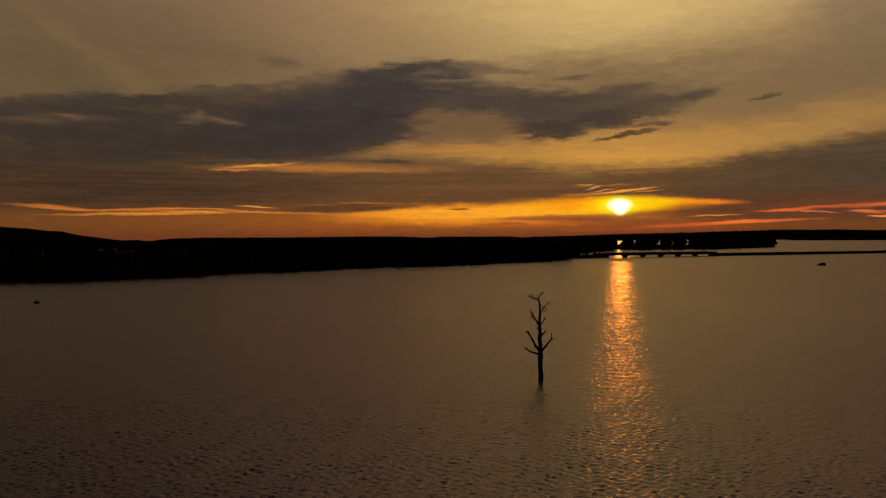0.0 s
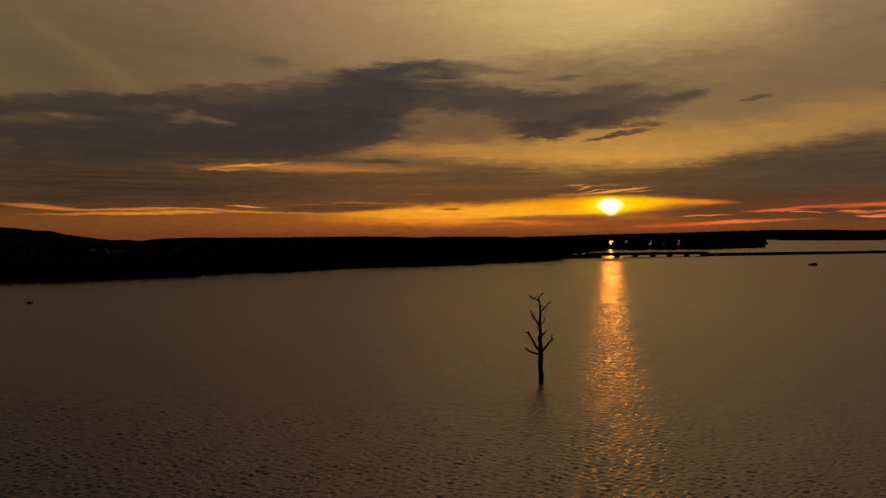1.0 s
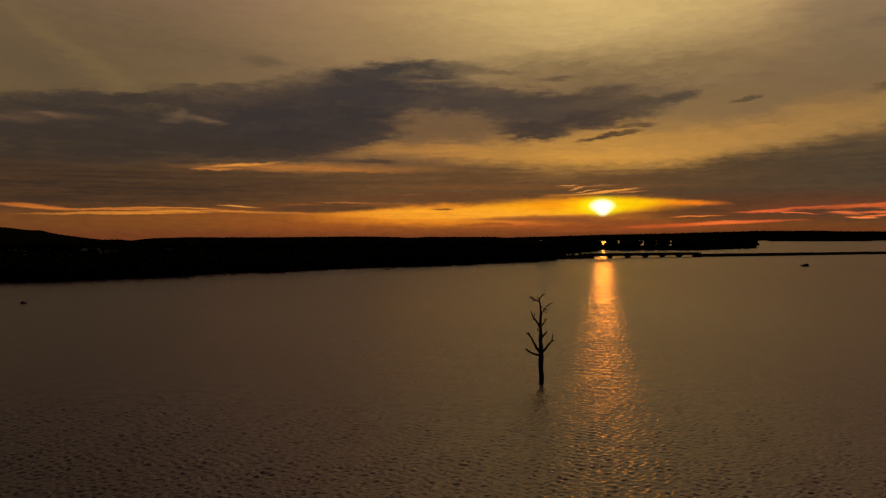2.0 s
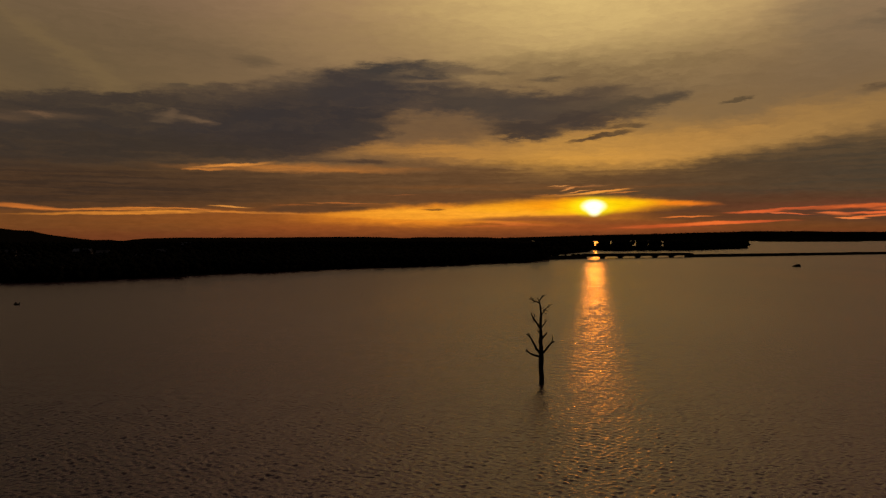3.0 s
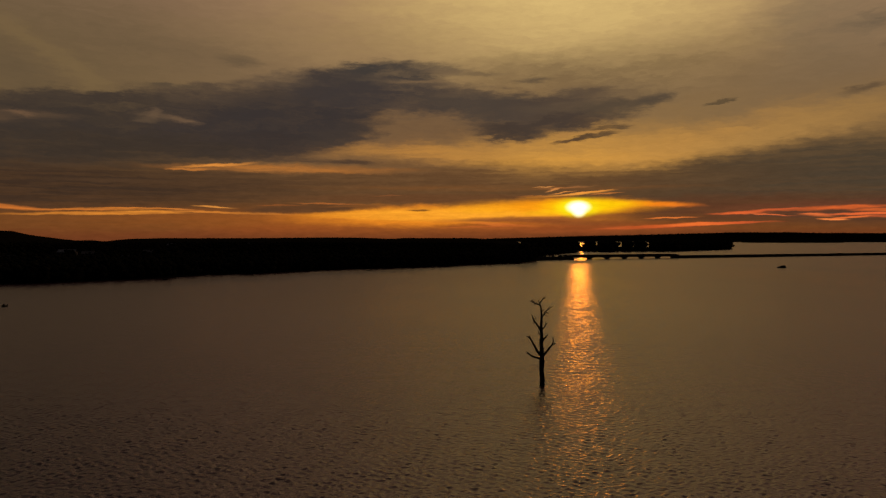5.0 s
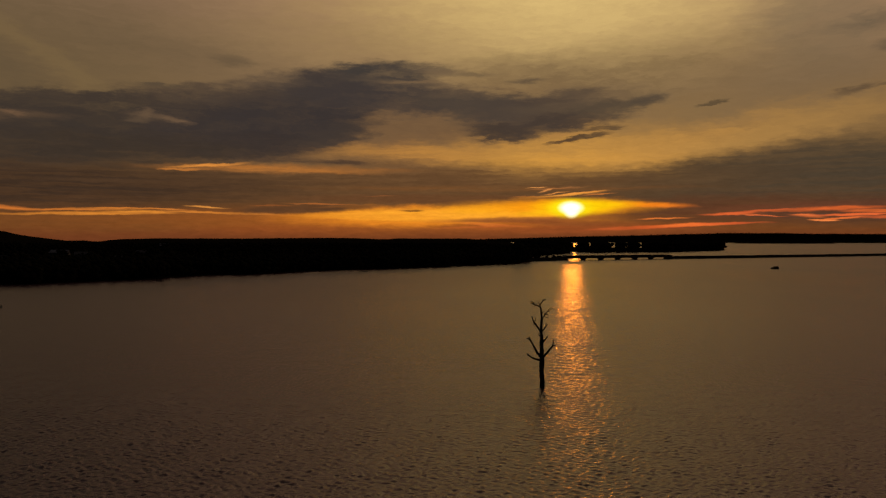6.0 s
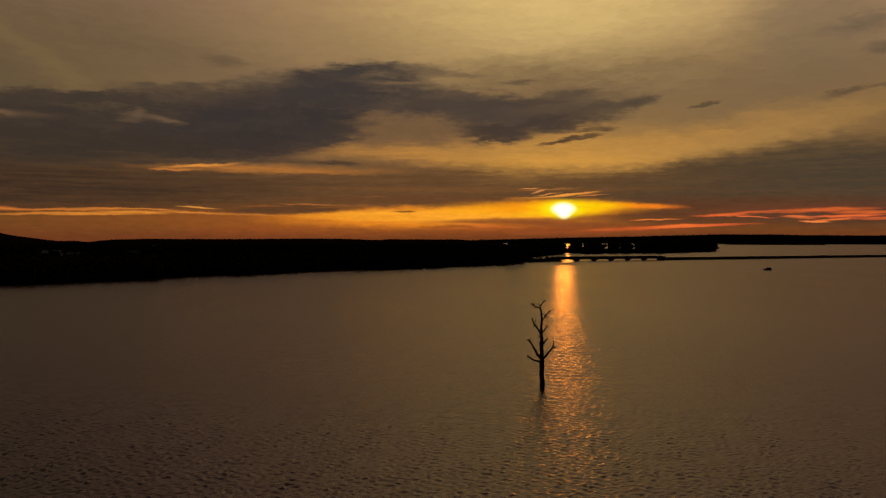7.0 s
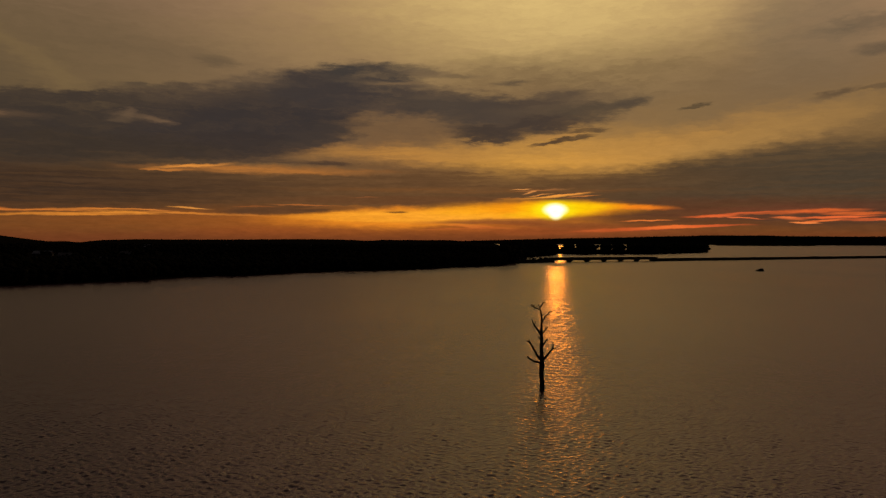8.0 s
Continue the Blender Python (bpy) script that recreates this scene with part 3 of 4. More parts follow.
# ---- water ----
def lake():
    """One sheet: a wavy stretch with real ripples, set into a flat ring that reaches the horizon."""
    y0, y1 = 38.0, 900.0
    rows = [y0]
    while rows[-1] < y1:
        rows.append(rows[-1] + 0.25 + 0.65 * max(0.0, min(1.0, (rows[-1] - 110) / 300)) + 2.2 * max(0.0, (rows[-1] - 410) / 490))
    nx, ny = 860, len(rows)
    y1 = rows[-1]
    # the stretch widens with distance, so the ripples near by are the finest
    U, Y = np.meshgrid(np.linspace(-1, 1, nx), np.array(rows))
    X = 10 + U * (40 + 0.6 * Y)
    gap = 0.25 + 0.65 * ((Y - 110) / 300).clip(0, 1) + 2.2 * ((Y - 410) / 490).clip(0, 1)
    Z = np.zeros_like(X)
    rng = np.random.default_rng(5)
    for k in range(84):
        way = radians(255 + rng.uniform(-95, 95))
        if k < 40:  # wind ripples
            length = 0.62 * 2.2 ** (rng.random() ** 1.3)
            lift = (0.0062 + 0.0046 * ((130 - Y) / 70).clip(0, 1)) * length * (length / (3.0 * gap)).clip(0, 1)
        elif k < 56:  # short waves
            length = rng.uniform(1.6, 4.2)
            lift = 0.0040 * length * ((Y - 70) / 150).clip(0.12, 1) * np.interp(Y, [200, 460], [1, 0.35]) * (length / (2.5 * gap)).clip(0, 1)
        else:  # long low undulations, which only show far out
            length = 4.5 * 3.0 ** rng.random()
            way = radians(265 + rng.uniform(-50, 50))
            lift = 0.0011 * length * ((Y - 120) / 250).clip(0, 1)
        Z += lift * np.sin(2 * math.pi / length * (X * math.cos(way) + Y * math.sin(way)) + rng.random() * 6.28)
    Z *= 0.55 + 0.75 * fractal(X / 60, Y / 90, 3, 3)
    edge = np.minimum.reduce([(1 - abs(U)) * 12, (Y - y0) / 8, (y1 - Y) / 120]).clip(0, 1)
    Z *= edge * edge * (3 - 2 * edge)
    verts = np.stack([X, Y, Z], -1).reshape(-1, 3)
    far = 4950.0
    n = len(verts)
    outer = np.array([(-far, -far, 0), (far, -far, 0), (far, far, 0), (-far, far, 0)])
    index = np.arange(n).reshape(ny, nx)
    sides = [index[0], index[:, -1], index[-1, ::-1], index[::-1, 0]]
    # the flat water shares every edge point with the wavy stretch, so there is no seam
    fan = [(n + i, side[k + 1], side[k]) for i, side in enumerate(sides) for k in range(len(side) - 1)]
    fan += [(n + i, n + (i + 1) % 4, sides[i][-1]) for i in range(4)]
    quads = grid_faces(ny, nx)
    tris = np.concatenate([quads[:, [0, 1, 2]], quads[:, [0, 2, 3]], np.array(fan)])
    me = mesh_from("water", np.vstack([verts, outer]), tris, WATER)
    me.shade_smooth()
    return tagged(new("water", me), "dark brown rippled lake water reflecting the sunset", "lake", kind="structure")


lake()

# ---- land ----
# shores by compass bearing and distance from the lake's middle
WEST_SHORE = [(-60, 575), (-45, 515), (-30, 482), (-24.8, 480), (-21.3, 497), (-18, 509), (-17, 529), (-11.8, 549), (-9.8, 569), (-5.7, 606), (-3.4, 622), (0.8, 656), (2.8, 682), (4.1, 719), (7, 745), (8.1, 765), (8.9, 829), (9.2, 920), (9.6, 1090), (12.1, 1313),
              (12.5, 1420), (12.85, 1640), (13.2, 1440), (14.4, 1400), (19.4, 1500), (20.9, 1590), (22.5, 1700), (23.2, 1800), (23.6, 6000)]
WEST_BACK = [(7.0, 9000), (8.6, 2300), (14, 2150), (20, 2080), (23.4, 1950)]


def land(name, x0, x1, y0, y1, step, rise, label):
    nx, ny = int((x1 - x0) / step) + 1, int((y1 - y0) / step) + 1
    X, Y = np.meshgrid(np.linspace(x0, x1, nx), np.linspace(y0, y1, ny))
    verts = np.stack([X, Y, rise(X, Y)], -1).reshape(-1, 3)
    faces = grid_faces(ny, nx)
    keep = verts[faces][:, :, 2].max(1) > -2.4
    me = mesh_from(name, verts, faces[keep], EARTH)
    me.shade_smooth()
    return tagged(new(name, me), label, "land", kind="structure")


# crest of the hills behind the western shore: compass bearing and height
RIDGE = [(-40, 84), (-34, 78), (-30, 64), (-28.4, 58), (-27.3, 50), (-26.4, 47.5), (-25.7, 37), (-24, 23.5), (-22.7, 14), (-21.8, 15.5), (-20.9, 9.5), (-20.3, 15), (-19.3, 20), (-17, 23), (-11, 23.5), (-7.5, 26),
         (-3.8, 26.5), (-2.4, 24.5), (-1.2, 20), (-0.1, 24.5), (7.5, 24.5), (9, 25)]


def west_rise(X, Y):
    """Height of the wooded shore: a low bank, a gentle plateau, and the hills behind."""
    b, r = np.degrees(np.arctan2(X, Y)), np.hypot(X, Y)
    near = np.interp(b, *zip(*WEST_SHORE)) + 36 * (fractal(X / 55, Y / 55, 11) - 0.45)
    back = np.interp(b, *zip(*WEST_BACK)) + 60 * (fractal(X / 90, Y / 90, 19) - 0.45)
    inland = np.minimum(r - near, back - r)
    flat = np.interp(b, [5, 9], [1.0, 0.12])
    h = np.clip(inland * 0.07, -3, 1.5) + np.clip(inland / 400, 0, 1) * 7.5 * flat * np.interp(r, [1200, 2600], [1, 0.1])
    crest = np.interp(b, *zip(*RIDGE)) + 1.5 * (fractal(b * 1.7, b * 0, 13) - 0.45)
    h += flat * np.maximum(crest - 4, 0) * np.exp(-np.abs((r - 3150) / 620) ** 3)
    h += flat * np.clip(inland / 300, 0, 1) * 3 * (fractal(X / 260, Y / 260, 7) - 0.5)
    return h


land("ground", -2900, 820, 260, 4400, 20.0, west_rise, "dark wooded lake shore with low hills behind")


def far_rise(X, Y):
    """The far shore runs square to a bearing of 4.8 degrees."""
    b, out = np.degrees(np.arctan2(X, Y)), X * 0.0837 + Y * 0.9965
    near = 4770 + 40 * (fractal(X / 420, Y / 420, 23) - 0.5)
    top = np.interp(b, [-4, 6, 9, 11.7, 15.7, 19.6, 23.4, 27, 29.7, 34, 40], [12, 16, 24, 31, 39, 48, 57, 59, 54, 55, 50])
    return np.clip((out - near) * 0.08, -3, 1) + np.clip((out - near) / 110, 0, 1) * top * (0.93 + 0.14 * fractal(X / 300, Y / 300, 31))


def point_rise(X, Y):
    b, r = np.degrees(np.arctan2(X, Y)), np.hypot(X, Y)
    side = np.minimum((b - 24.0) * 75, (30.4 - b) * 75)
    inland = np.minimum(np.minimum(Y - 3850, 4080 - Y), side) + 40 * (fractal(X / 90, Y / 90, 41) - 0.5)
    return np.clip(inland * 0.06, -3, 1) + np.clip(inland / 110, 0, 1) * np.interp(b, [24, 25, 26.5, 29, 30.4], [3, 16, 30, 26, 4])


land("ground", -400, 3500, 4430, 4990, 22.0, far_rise, "low dark far shore at the horizon")
land("ground", 1660, 2460, 3800, 4120, 16.0, point_rise, "low dark wooded point on the far side")


# ---- woods ----
def clump_shape():
    bm = bmesh.new()
    bmesh.ops.create_icosphere(bm, subdivisions=1, radius=1.0)
    v = np.array([p.co for p in bm.verts])
    f = np.array([[p.index for p in face.verts] for face in bm.faces])
    bm.free()
    return v, f


CLUMP = clump_shape()


def crowns(rng, bases, tall, wide, lumps=4, squash=0.75):
    """Verts and triangles of many leafy crowns: each a stem and some ragged clumps."""
    cv, cf = CLUMP
    n = len(bases)
    V, T, count = [], [], 0
    low = rng.uniform(0.12, 0.3, n)
    for k in range(lumps):
        at = bases + np.stack([rng.normal(0, 0.26, n) * wide, rng.normal(0, 0.26, n) * wide, tall * (low + (0.92 - low) * ((k + rng.random(n)) / lumps) * 0.92)], 1)
        r = wide * rng.uniform(0.24, 0.46, n) * (1.15 - 0.45 * k / lumps)
        rag = rng.uniform(0.6, 1.3, (n, len(cv), 1))
        v = at[:, None, :] + cv[None] * rag * r[:, None, None] * np.array([1, 1, squash])
        T.append((cf[None] + (np.arange(n) * len(cv))[:, None, None] + count).reshape(-1, 3))
        V.append(v.reshape(-1, 3))
        count += n * len(cv)
    # stems
    tri = np.array([(1, 0, 0), (-0.5, 0.87, 0), (-0.5, -0.87, 0)])
    v = np.concatenate([bases[:, None, :] + tri[None] * (0.035 * wide)[:, None, None] - np.array([0, 0, 0.6]),
                        bases[:, None, :] + tri[None] * (0.02 * wide)[:, None, None] + np.stack([0 * tall, 0 * tall, tall * 0.7], 1)[:, None, :]], 1)
    sf = np.array([(0, 1, 4), (0, 4, 3), (1, 2, 5), (1, 5, 4), (2, 0, 3), (2, 3, 5)])
    T.append((sf[None] + (np.arange(n) * 6)[:, None, None] + count).reshape(-1, 3))
    V.append(v.reshape(-1, 3))
    return np.concatenate(V), np.concatenate(T)


def woods(label, places, rise, tall, seed, lumps=4):
    rng = np.random.default_rng(seed)
    z = rise(places[:, 0], places[:, 1])
    places, z = places[z > 0.25], z[z > 0.25]
    n = len(places)
    t = tall * rng.uniform(0.78, 1.0, n) * (0.75 + 0.4 * fractal(places[:, 0] / 45, places[:, 1] / 45, seed))
    v, f = crowns(rng, np.column_stack([places, z - 0.2]), t, t * rng.uniform(0.5, 0.75, n), lumps)
    return tagged(new("woods", mesh_from("woods", v, f, LEAVES)), label, "woods", kind="stuff")


def sector(rng, n, b0, b1, r0, r1):
    b, r = np.radians(rng.uniform(b0, b1, n)), np.sqrt(rng.uniform(r0 * r0, r1 * r1, n))
    return np.column_stack([np.sin(b) * r, np.cos(b) * r])


def along_shore(rng, n, b0, b1, deep):
    b = rng.uniform(b0, b1, n)
    r = np.interp(b, *zip(*WEST_SHORE)) + deep * rng.random(n) ** 1.5
    return np.column_stack([np.sin(np.radians(b)) * r, np.cos(np.radians(b)) * r])


rng = np.random.default_rng(2)
woods("dark trees crowding the near shore", along_shore(rng, 2600, -36, 8.4, 130), west_rise, 11, 51)
woods("dark woods on the land behind the shore", sector(rng, 4200, -36, 8.4, 560, 1700), west_rise, 11, 52, 3)
woods("dark woods over the low hills", sector(rng, 5200, -36, 9, 1700, 3900), west_rise, 2.8, 53, 3)
# clearings on the wooded spit let the water behind it show
GAPS = [(12.05, 0.08), (12.85, 0.16), (13.95, 0.25), (15.6, 0.35), (16.6, 0.26), (17.6, 0.3)]
spit = np.vstack([along_shore(rng, 1500, 8.4, 23.4, 140), sector(rng, 1100, 8.6, 23.4, 1300, 2100)])
spit_bearing = np.degrees(np.arctan2(spit[:, 0], spit[:, 1]))
open_ground = np.zeros(len(spit), bool)
for at, half in GAPS:
    open_ground |= np.abs(spit_bearing - at) < half
by_sun = np.abs(spit_bearing - 12.85) < 0.4
woods("dark tall trees on a low wooded spit", spit[~open_ground & ~by_sun], west_rise, 21, 54)
woods("dark lower trees in the middle of the spit", spit[~open_ground & by_sun], west_rise, 9, 58)
scrub = along_shore(rng, 260, 12.4, 18.2, 60)
gully = np.abs(np.degrees(np.arctan2(scrub[:, 0], scrub[:, 1])) - 13.0) < 0.3
woods("low dark scrub in the clearings of the spit", scrub[~gully], west_rise, 7, 57)
woods("low reeds and bushes in the narrow clearing of the spit", scrub[gully], west_rise, 3, 60)
bank = np.column_stack([np.interp(rng.random(70), [0, 1], [95, 184]), np.zeros(70)])
bank[:, 1] = np.interp(bank[:, 0], [95, 136, 184], [827, 846, 880]) + rng.uniform(-6, 6, 70)
woods("low dark bushes along the bank before the bridge", bank, lambda X, Y: np.full_like(X, 2.6), 4.5, 59)
far_places = np.column_stack([rng.uniform(-380, 3450, 2600), rng.uniform(4750, 4930, 2600)])
far_places[:, 1] = (far_places[:, 1] - 0.0837 * far_places[:, 0]) / 0.9965
woods("dark woods along the far shore", far_places, far_rise, 6, 55, 3)
woods("dark woods on the far point", np.column_stack([rng.uniform(1660, 2460, 1100), rng.uniform(3830, 4100, 1100)]), point_rise, 7, 56, 3)


# ---- dead tree in the lake ----
TREE = Vector((16.62, 129.1, 0.0))


def dead_tree():
    root = tagged(new("dead_tree"), "bare dead tree standing in the lake, dark weathered wood", "tree")
    root.location = TREE
    k = 0.0316  # metres to one unit of the sketch

    def spot(x, y, deep):
        """A point of the sketch: units across and down, and metres of depth."""
        return Vector(((x - 176) * k, deep, (525 - y) * k))

    def limb(name, pts, r0, r1, parent, seed, sides=8):
        line = smooth_line([spot(*p) for p in pts], 4)
        rnd = random.Random(seed)
        line = [p + Vector((rnd.uniform(-1, 1), rnd.uniform(-1, 1), rnd.uniform(-1, 1))) * min(r0, 0.12) * 0.35 for p in line]
        n = len(line) - 1
        radii = [max(0.05, 1.25 * (r0 + (r1 - r0) * i / n)) for i in range(n + 1)]
        bm = bmesh.new()
        tube(bm, line, radii, sides, 0.1, seed)
        return part(name, bm, DEADWOOD, parent)

    # the bole, swollen at the water
    bm = bmesh.new()
    line = smooth_line([spot(176, 560, 0), spot(176, 525, 0), spot(178, 490, 0.05), spot(174, 440, 0.1), spot(176, 380, 0.1), spot(173, 300, 0.05), spot(173, 250, 0), spot(170, 205, -0.05), spot(173, 150, 0), spot(170, 108, 0.05), spot(166, 84, 0)], 6)
    radii = np.interp([p.z for p in line], [-1.2, 0, 2.4, 4.4, 5.2, 7.2, 9.6, 11.8, 13.2, 14], [0.50, 0.44, 0.39, 0.44, 0.36, 0.31, 0.25, 0.19, 0.15, 0.12])
    tube(bm, line, list(radii), 16, 0.09, 1)
    part("trunk", bm, DEADWOOD, root)
    # broken knots on the bole
    for i, (x, y, deep, size) in enumerate(((187, 467, -0.1, 0.13), (187, 322, 0.1, 0.12), (163, 470, 0.1, 0.1), (186, 388, -0.2, 0.12))):
        bm = bmesh.new()
        a = spot(176, y + 6, deep)
        tube(bm, [a, (a + spot(x, y, deep)) / 2, spot(x, y, deep)], [size * 1.4, size, size * 0.55], 7, 0.15, 40 + i)
        part("knot", bm, DEADWOOD, root)
    low_left = limb("branch", [(168, 376, 0), (150, 371, -0.2), (122, 360, -0.6), (100, 347, -0.9), (89, 334, -1.1)], 0.17, 0.08, root, 2)
    limb("twig", [(98, 346, -0.9), (92, 346, -1.0), (86, 342, -1.1)], 0.06, 0.03, low_left, 3, 6)
    left = limb("branch", [(168, 356, 0.1), (150, 334, 0.5), (136, 306, 0.9), (124, 284, 1.2), (112, 266, 1.4), (99, 262, 1.5)], 0.2, 0.07, root, 4)
    limb("twig", [(124, 284, 1.2), (118, 268, 1.3), (112, 250, 1.2)], 0.1, 0.05, left, 5, 6)
    right = limb("branch", [(180, 360, 0), (198, 338, -0.3), (214, 315, -0.5), (229, 297, -0.7), (243, 292, -0.9)], 0.19, 0.07, root, 6)
    limb("twig", [(228, 298, -0.7), (233, 278, -0.6), (231, 258, -0.8)], 0.1, 0.05, right, 7, 6)
    limb("branch", [(178, 280, 0), (192, 267, 0.4), (206, 257, 0.7), (207, 247, 0.8)], 0.15, 0.06, root, 8)
    limb("branch", [(170, 325, 0), (162, 300, -0.5), (159, 276, -0.7)], 0.12, 0.05, root, 9)
    up_left = limb("branch", [(170, 226, 0), (156, 203, 0.3), (141, 180, 0.5), (131, 166, 0.6), (124, 147, 0.5), (121, 137, 0.6)], 0.16, 0.05, root, 10)
    limb("twig", [(135, 172, 0.5), (143, 160, 0.8), (143, 149, 0.9)], 0.08, 0.04, up_left, 11, 6)
    limb("twig", [(128, 176, 0.5), (136, 172, 0.5), (141, 180, 0.5)], 0.06, 0.07, up_left, 12, 6)
    limb("branch", [(169, 248, 0), (157, 238, -0.3), (154, 226, -0.4)], 0.1, 0.05, root, 13)
    mid_right = limb("branch", [(174, 218, 0), (187, 202, -0.3), (196, 187, -0.4), (204, 178, -0.6)], 0.11, 0.035, root, 14)
    limb("twig", [(194, 190, -0.4), (193, 180, -0.3), (197, 172, -0.3)], 0.05, 0.025, mid_right, 15, 5)
    high = limb("branch", [(174, 165, 0), (184, 142, 0.3), (200, 120, 0.6), (220, 106, 0.8), (240, 97, 0.9)], 0.09, 0.025, root, 16)
    limb("twig", [(192, 130, 0.5), (196, 142, 0.8), (211, 149, 1.0)], 0.045, 0.02, high, 17, 5)
    limb("twig", [(205, 116, 0.6), (213, 112, 0.4), (222, 116, 0.3)], 0.035, 0.02, high, 18, 5)
    limb("twig", [(183, 144, 0.3), (188, 130, 0.1), (187, 120, 0)], 0.045, 0.02, high, 19, 5)
    limb("branch", [(171, 122, 0), (180, 114, -0.2), (186, 108, -0.2)], 0.06, 0.03, root, 20, 6)
    crown_left = limb("branch", [(168, 92, 0), (154, 81, -0.2), (137, 76, -0.3), (121, 68, -0.4), (112, 55, -0.5)], 0.11, 0.04, root, 21)
    limb("twig", [(137, 76, -0.3), (131, 83, -0.4), (124, 84, -0.5)], 0.06, 0.03, crown_left, 22, 6)
    limb("twig", [(126, 71, -0.4), (125, 62, -0.3), (119, 54, -0.3)], 0.05, 0.035, crown_left, 23, 6)
    limb("twig", [(150, 79, -0.2), (146, 72, 0), (147, 66, 0.1)], 0.045, 0.03, crown_left, 24, 6)
    # the upper tip is a stub in place of a bird-like shape
    crown_right = limb("branch", [(165, 86, 0), (166, 74, 0.2), (176, 61, 0.4), (186, 51, 0.5), (190, 43, 0.5)], 0.1, 0.04, root, 25)
    limb("twig", [(165, 78, 0.2), (158, 67, 0.1), (155, 56, 0)], 0.07, 0.05, crown_right, 26, 6)
    limb("twig", [(178, 60, 0.4), (181, 50, 0.3), (178, 45, 0.3)], 0.05, 0.035, crown_right, 27, 6)
    limb("twig", [(200, 120, 0.6), (206, 130, 0.7), (218, 134, 0.8)], 0.05, 0.03, high, 28, 5)
    limb("twig", [(212, 110, 0.7), (216, 100, 0.6), (224, 94, 0.6)], 0.05, 0.03, high, 29, 5)
    limb("twig", [(186, 138, 0.3), (196, 128, 0.1), (206, 126, 0.0)], 0.05, 0.03, high, 30, 5)
    limb("twig", [(118, 64, -0.4), (112, 66, -0.5), (106, 62, -0.5)], 0.05, 0.04, crown_left, 31, 5)
    limb("twig", [(132, 75, -0.3), (130, 66, -0.2), (133, 58, -0.2)], 0.05, 0.04, crown_left, 32, 5)
    limb("twig", [(184, 53, 0.5), (192, 52, 0.6), (198, 46, 0.6)], 0.05, 0.04, crown_right, 33, 5)
    limb("twig", [(138, 182, 0.5), (132, 186, 0.4), (128, 182, 0.4)], 0.07, 0.05, up_left, 34, 5)
    limb("branch", [(176, 300, 0), (166, 286, 0.3), (163, 272, 0.4)], 0.09, 0.04, root, 35, 6)
    return root


dead_tree()


# ---- bridge and causeway ----
BRIDGE_A, BRIDGE_B = Vector((187, 882, 0)), Vector((329, 942, 0))
SPANS = 6


def bridge():
    way = (BRIDGE_B - BRIDGE_A).normalized()
    turn = math.degrees(math.atan2(way.y, way.x))
    length = (BRIDGE_B - BRIDGE_A).length
    root = tagged(new("road_bridge"), "low dark concrete road bridge on wall piers across the lake", "bridge")
    root.matrix_world = pose(*BRIDGE_A, 0, 0, turn)
    span = length / SPANS

    def piece(name, size, at, mat=CONCRETE, bevel=0.08):
        bm = bmesh.new()
        box(bm, size, at, 0, bevel)
        return part(name, bm, mat, root)

    for i in range(SPANS):
        x = span * (i + 0.5)
        piece("deck_slab", (span - 0.12, 11.0, 0.45), (x, 0, 4.35))
        for y in (-4.2, -1.4, 1.4, 4.2):
            piece("girder", (span - 0.3, 0.6, 2.0), (x, y, 3.15))
        for y in (-5.3, 5.3):
            piece("parapet", (span - 0.2, 0.3, 0.85), (x, y, 5.0))
    for i in range(1, SPANS):
        x = span * i
        piece("pier", (3.4, 5.6, 4.4), (x, 0, -0.3), bevel=0.3)
        piece("pier_cap", (4.0, 9.4, 0.8), (x, 0, 1.75), bevel=0.15)
    for x in (-2.2, length + 2.2):
        piece("abutment", (4.4, 11.6, 6.6), (x, 0, 1.5), bevel=0.2)
    return root


bridge()


def causeway(points, width, top, label, seed):
    """A stone bank that carries the road, with an uneven crest and sloping sides."""
    line = smooth_line([Vector((*p, 0)) for p in points], 40)
    rng = np.random.default_rng(seed)
    rows = []
    for i, p in enumerate(line):
        way = (line[min(i + 1, len(line) - 1)] - line[max(i - 1, 0)]).normalized()
        side = Vector((way.y, -way.x, 0))
        row = []
        for off, z in ((-1.9, -2.5), (-1.15, 1.0), (-0.75, top - 0.5), (-0.5, top), (0.5, top), (0.75, top - 0.5), (1.15, 1.0), (1.9, -2.5)):
            q = p + side * width * off * (1 + 0.06 * rng.normal())
            row.append((q.x, q.y, z + 0.14 * rng.normal()))
        rows.append(row)
    v = np.array(rows).reshape(-1, 3)
    return tagged(new("causeway", mesh_from("causeway", v, grid_faces(len(line), 8), RIPRAP)), label, "causeway", kind="structure")


WAY = (BRIDGE_B - BRIDGE_A).normalized()
END_A, END_B = BRIDGE_A - WAY * 3.5, BRIDGE_B + WAY * 3.5
causeway([(END_B.x, END_B.y), (419, 981), (706, 1113), (1000, 1250), (1500, 1470)], 7, 3.3, "long dark rip-rap causeway carrying the road over the lake", 61)
causeway([(60, 812), (136, 845), (END_A.x, END_A.y)], 7, 3.6, "short dark rip-rap approach bank to the bridge", 62)

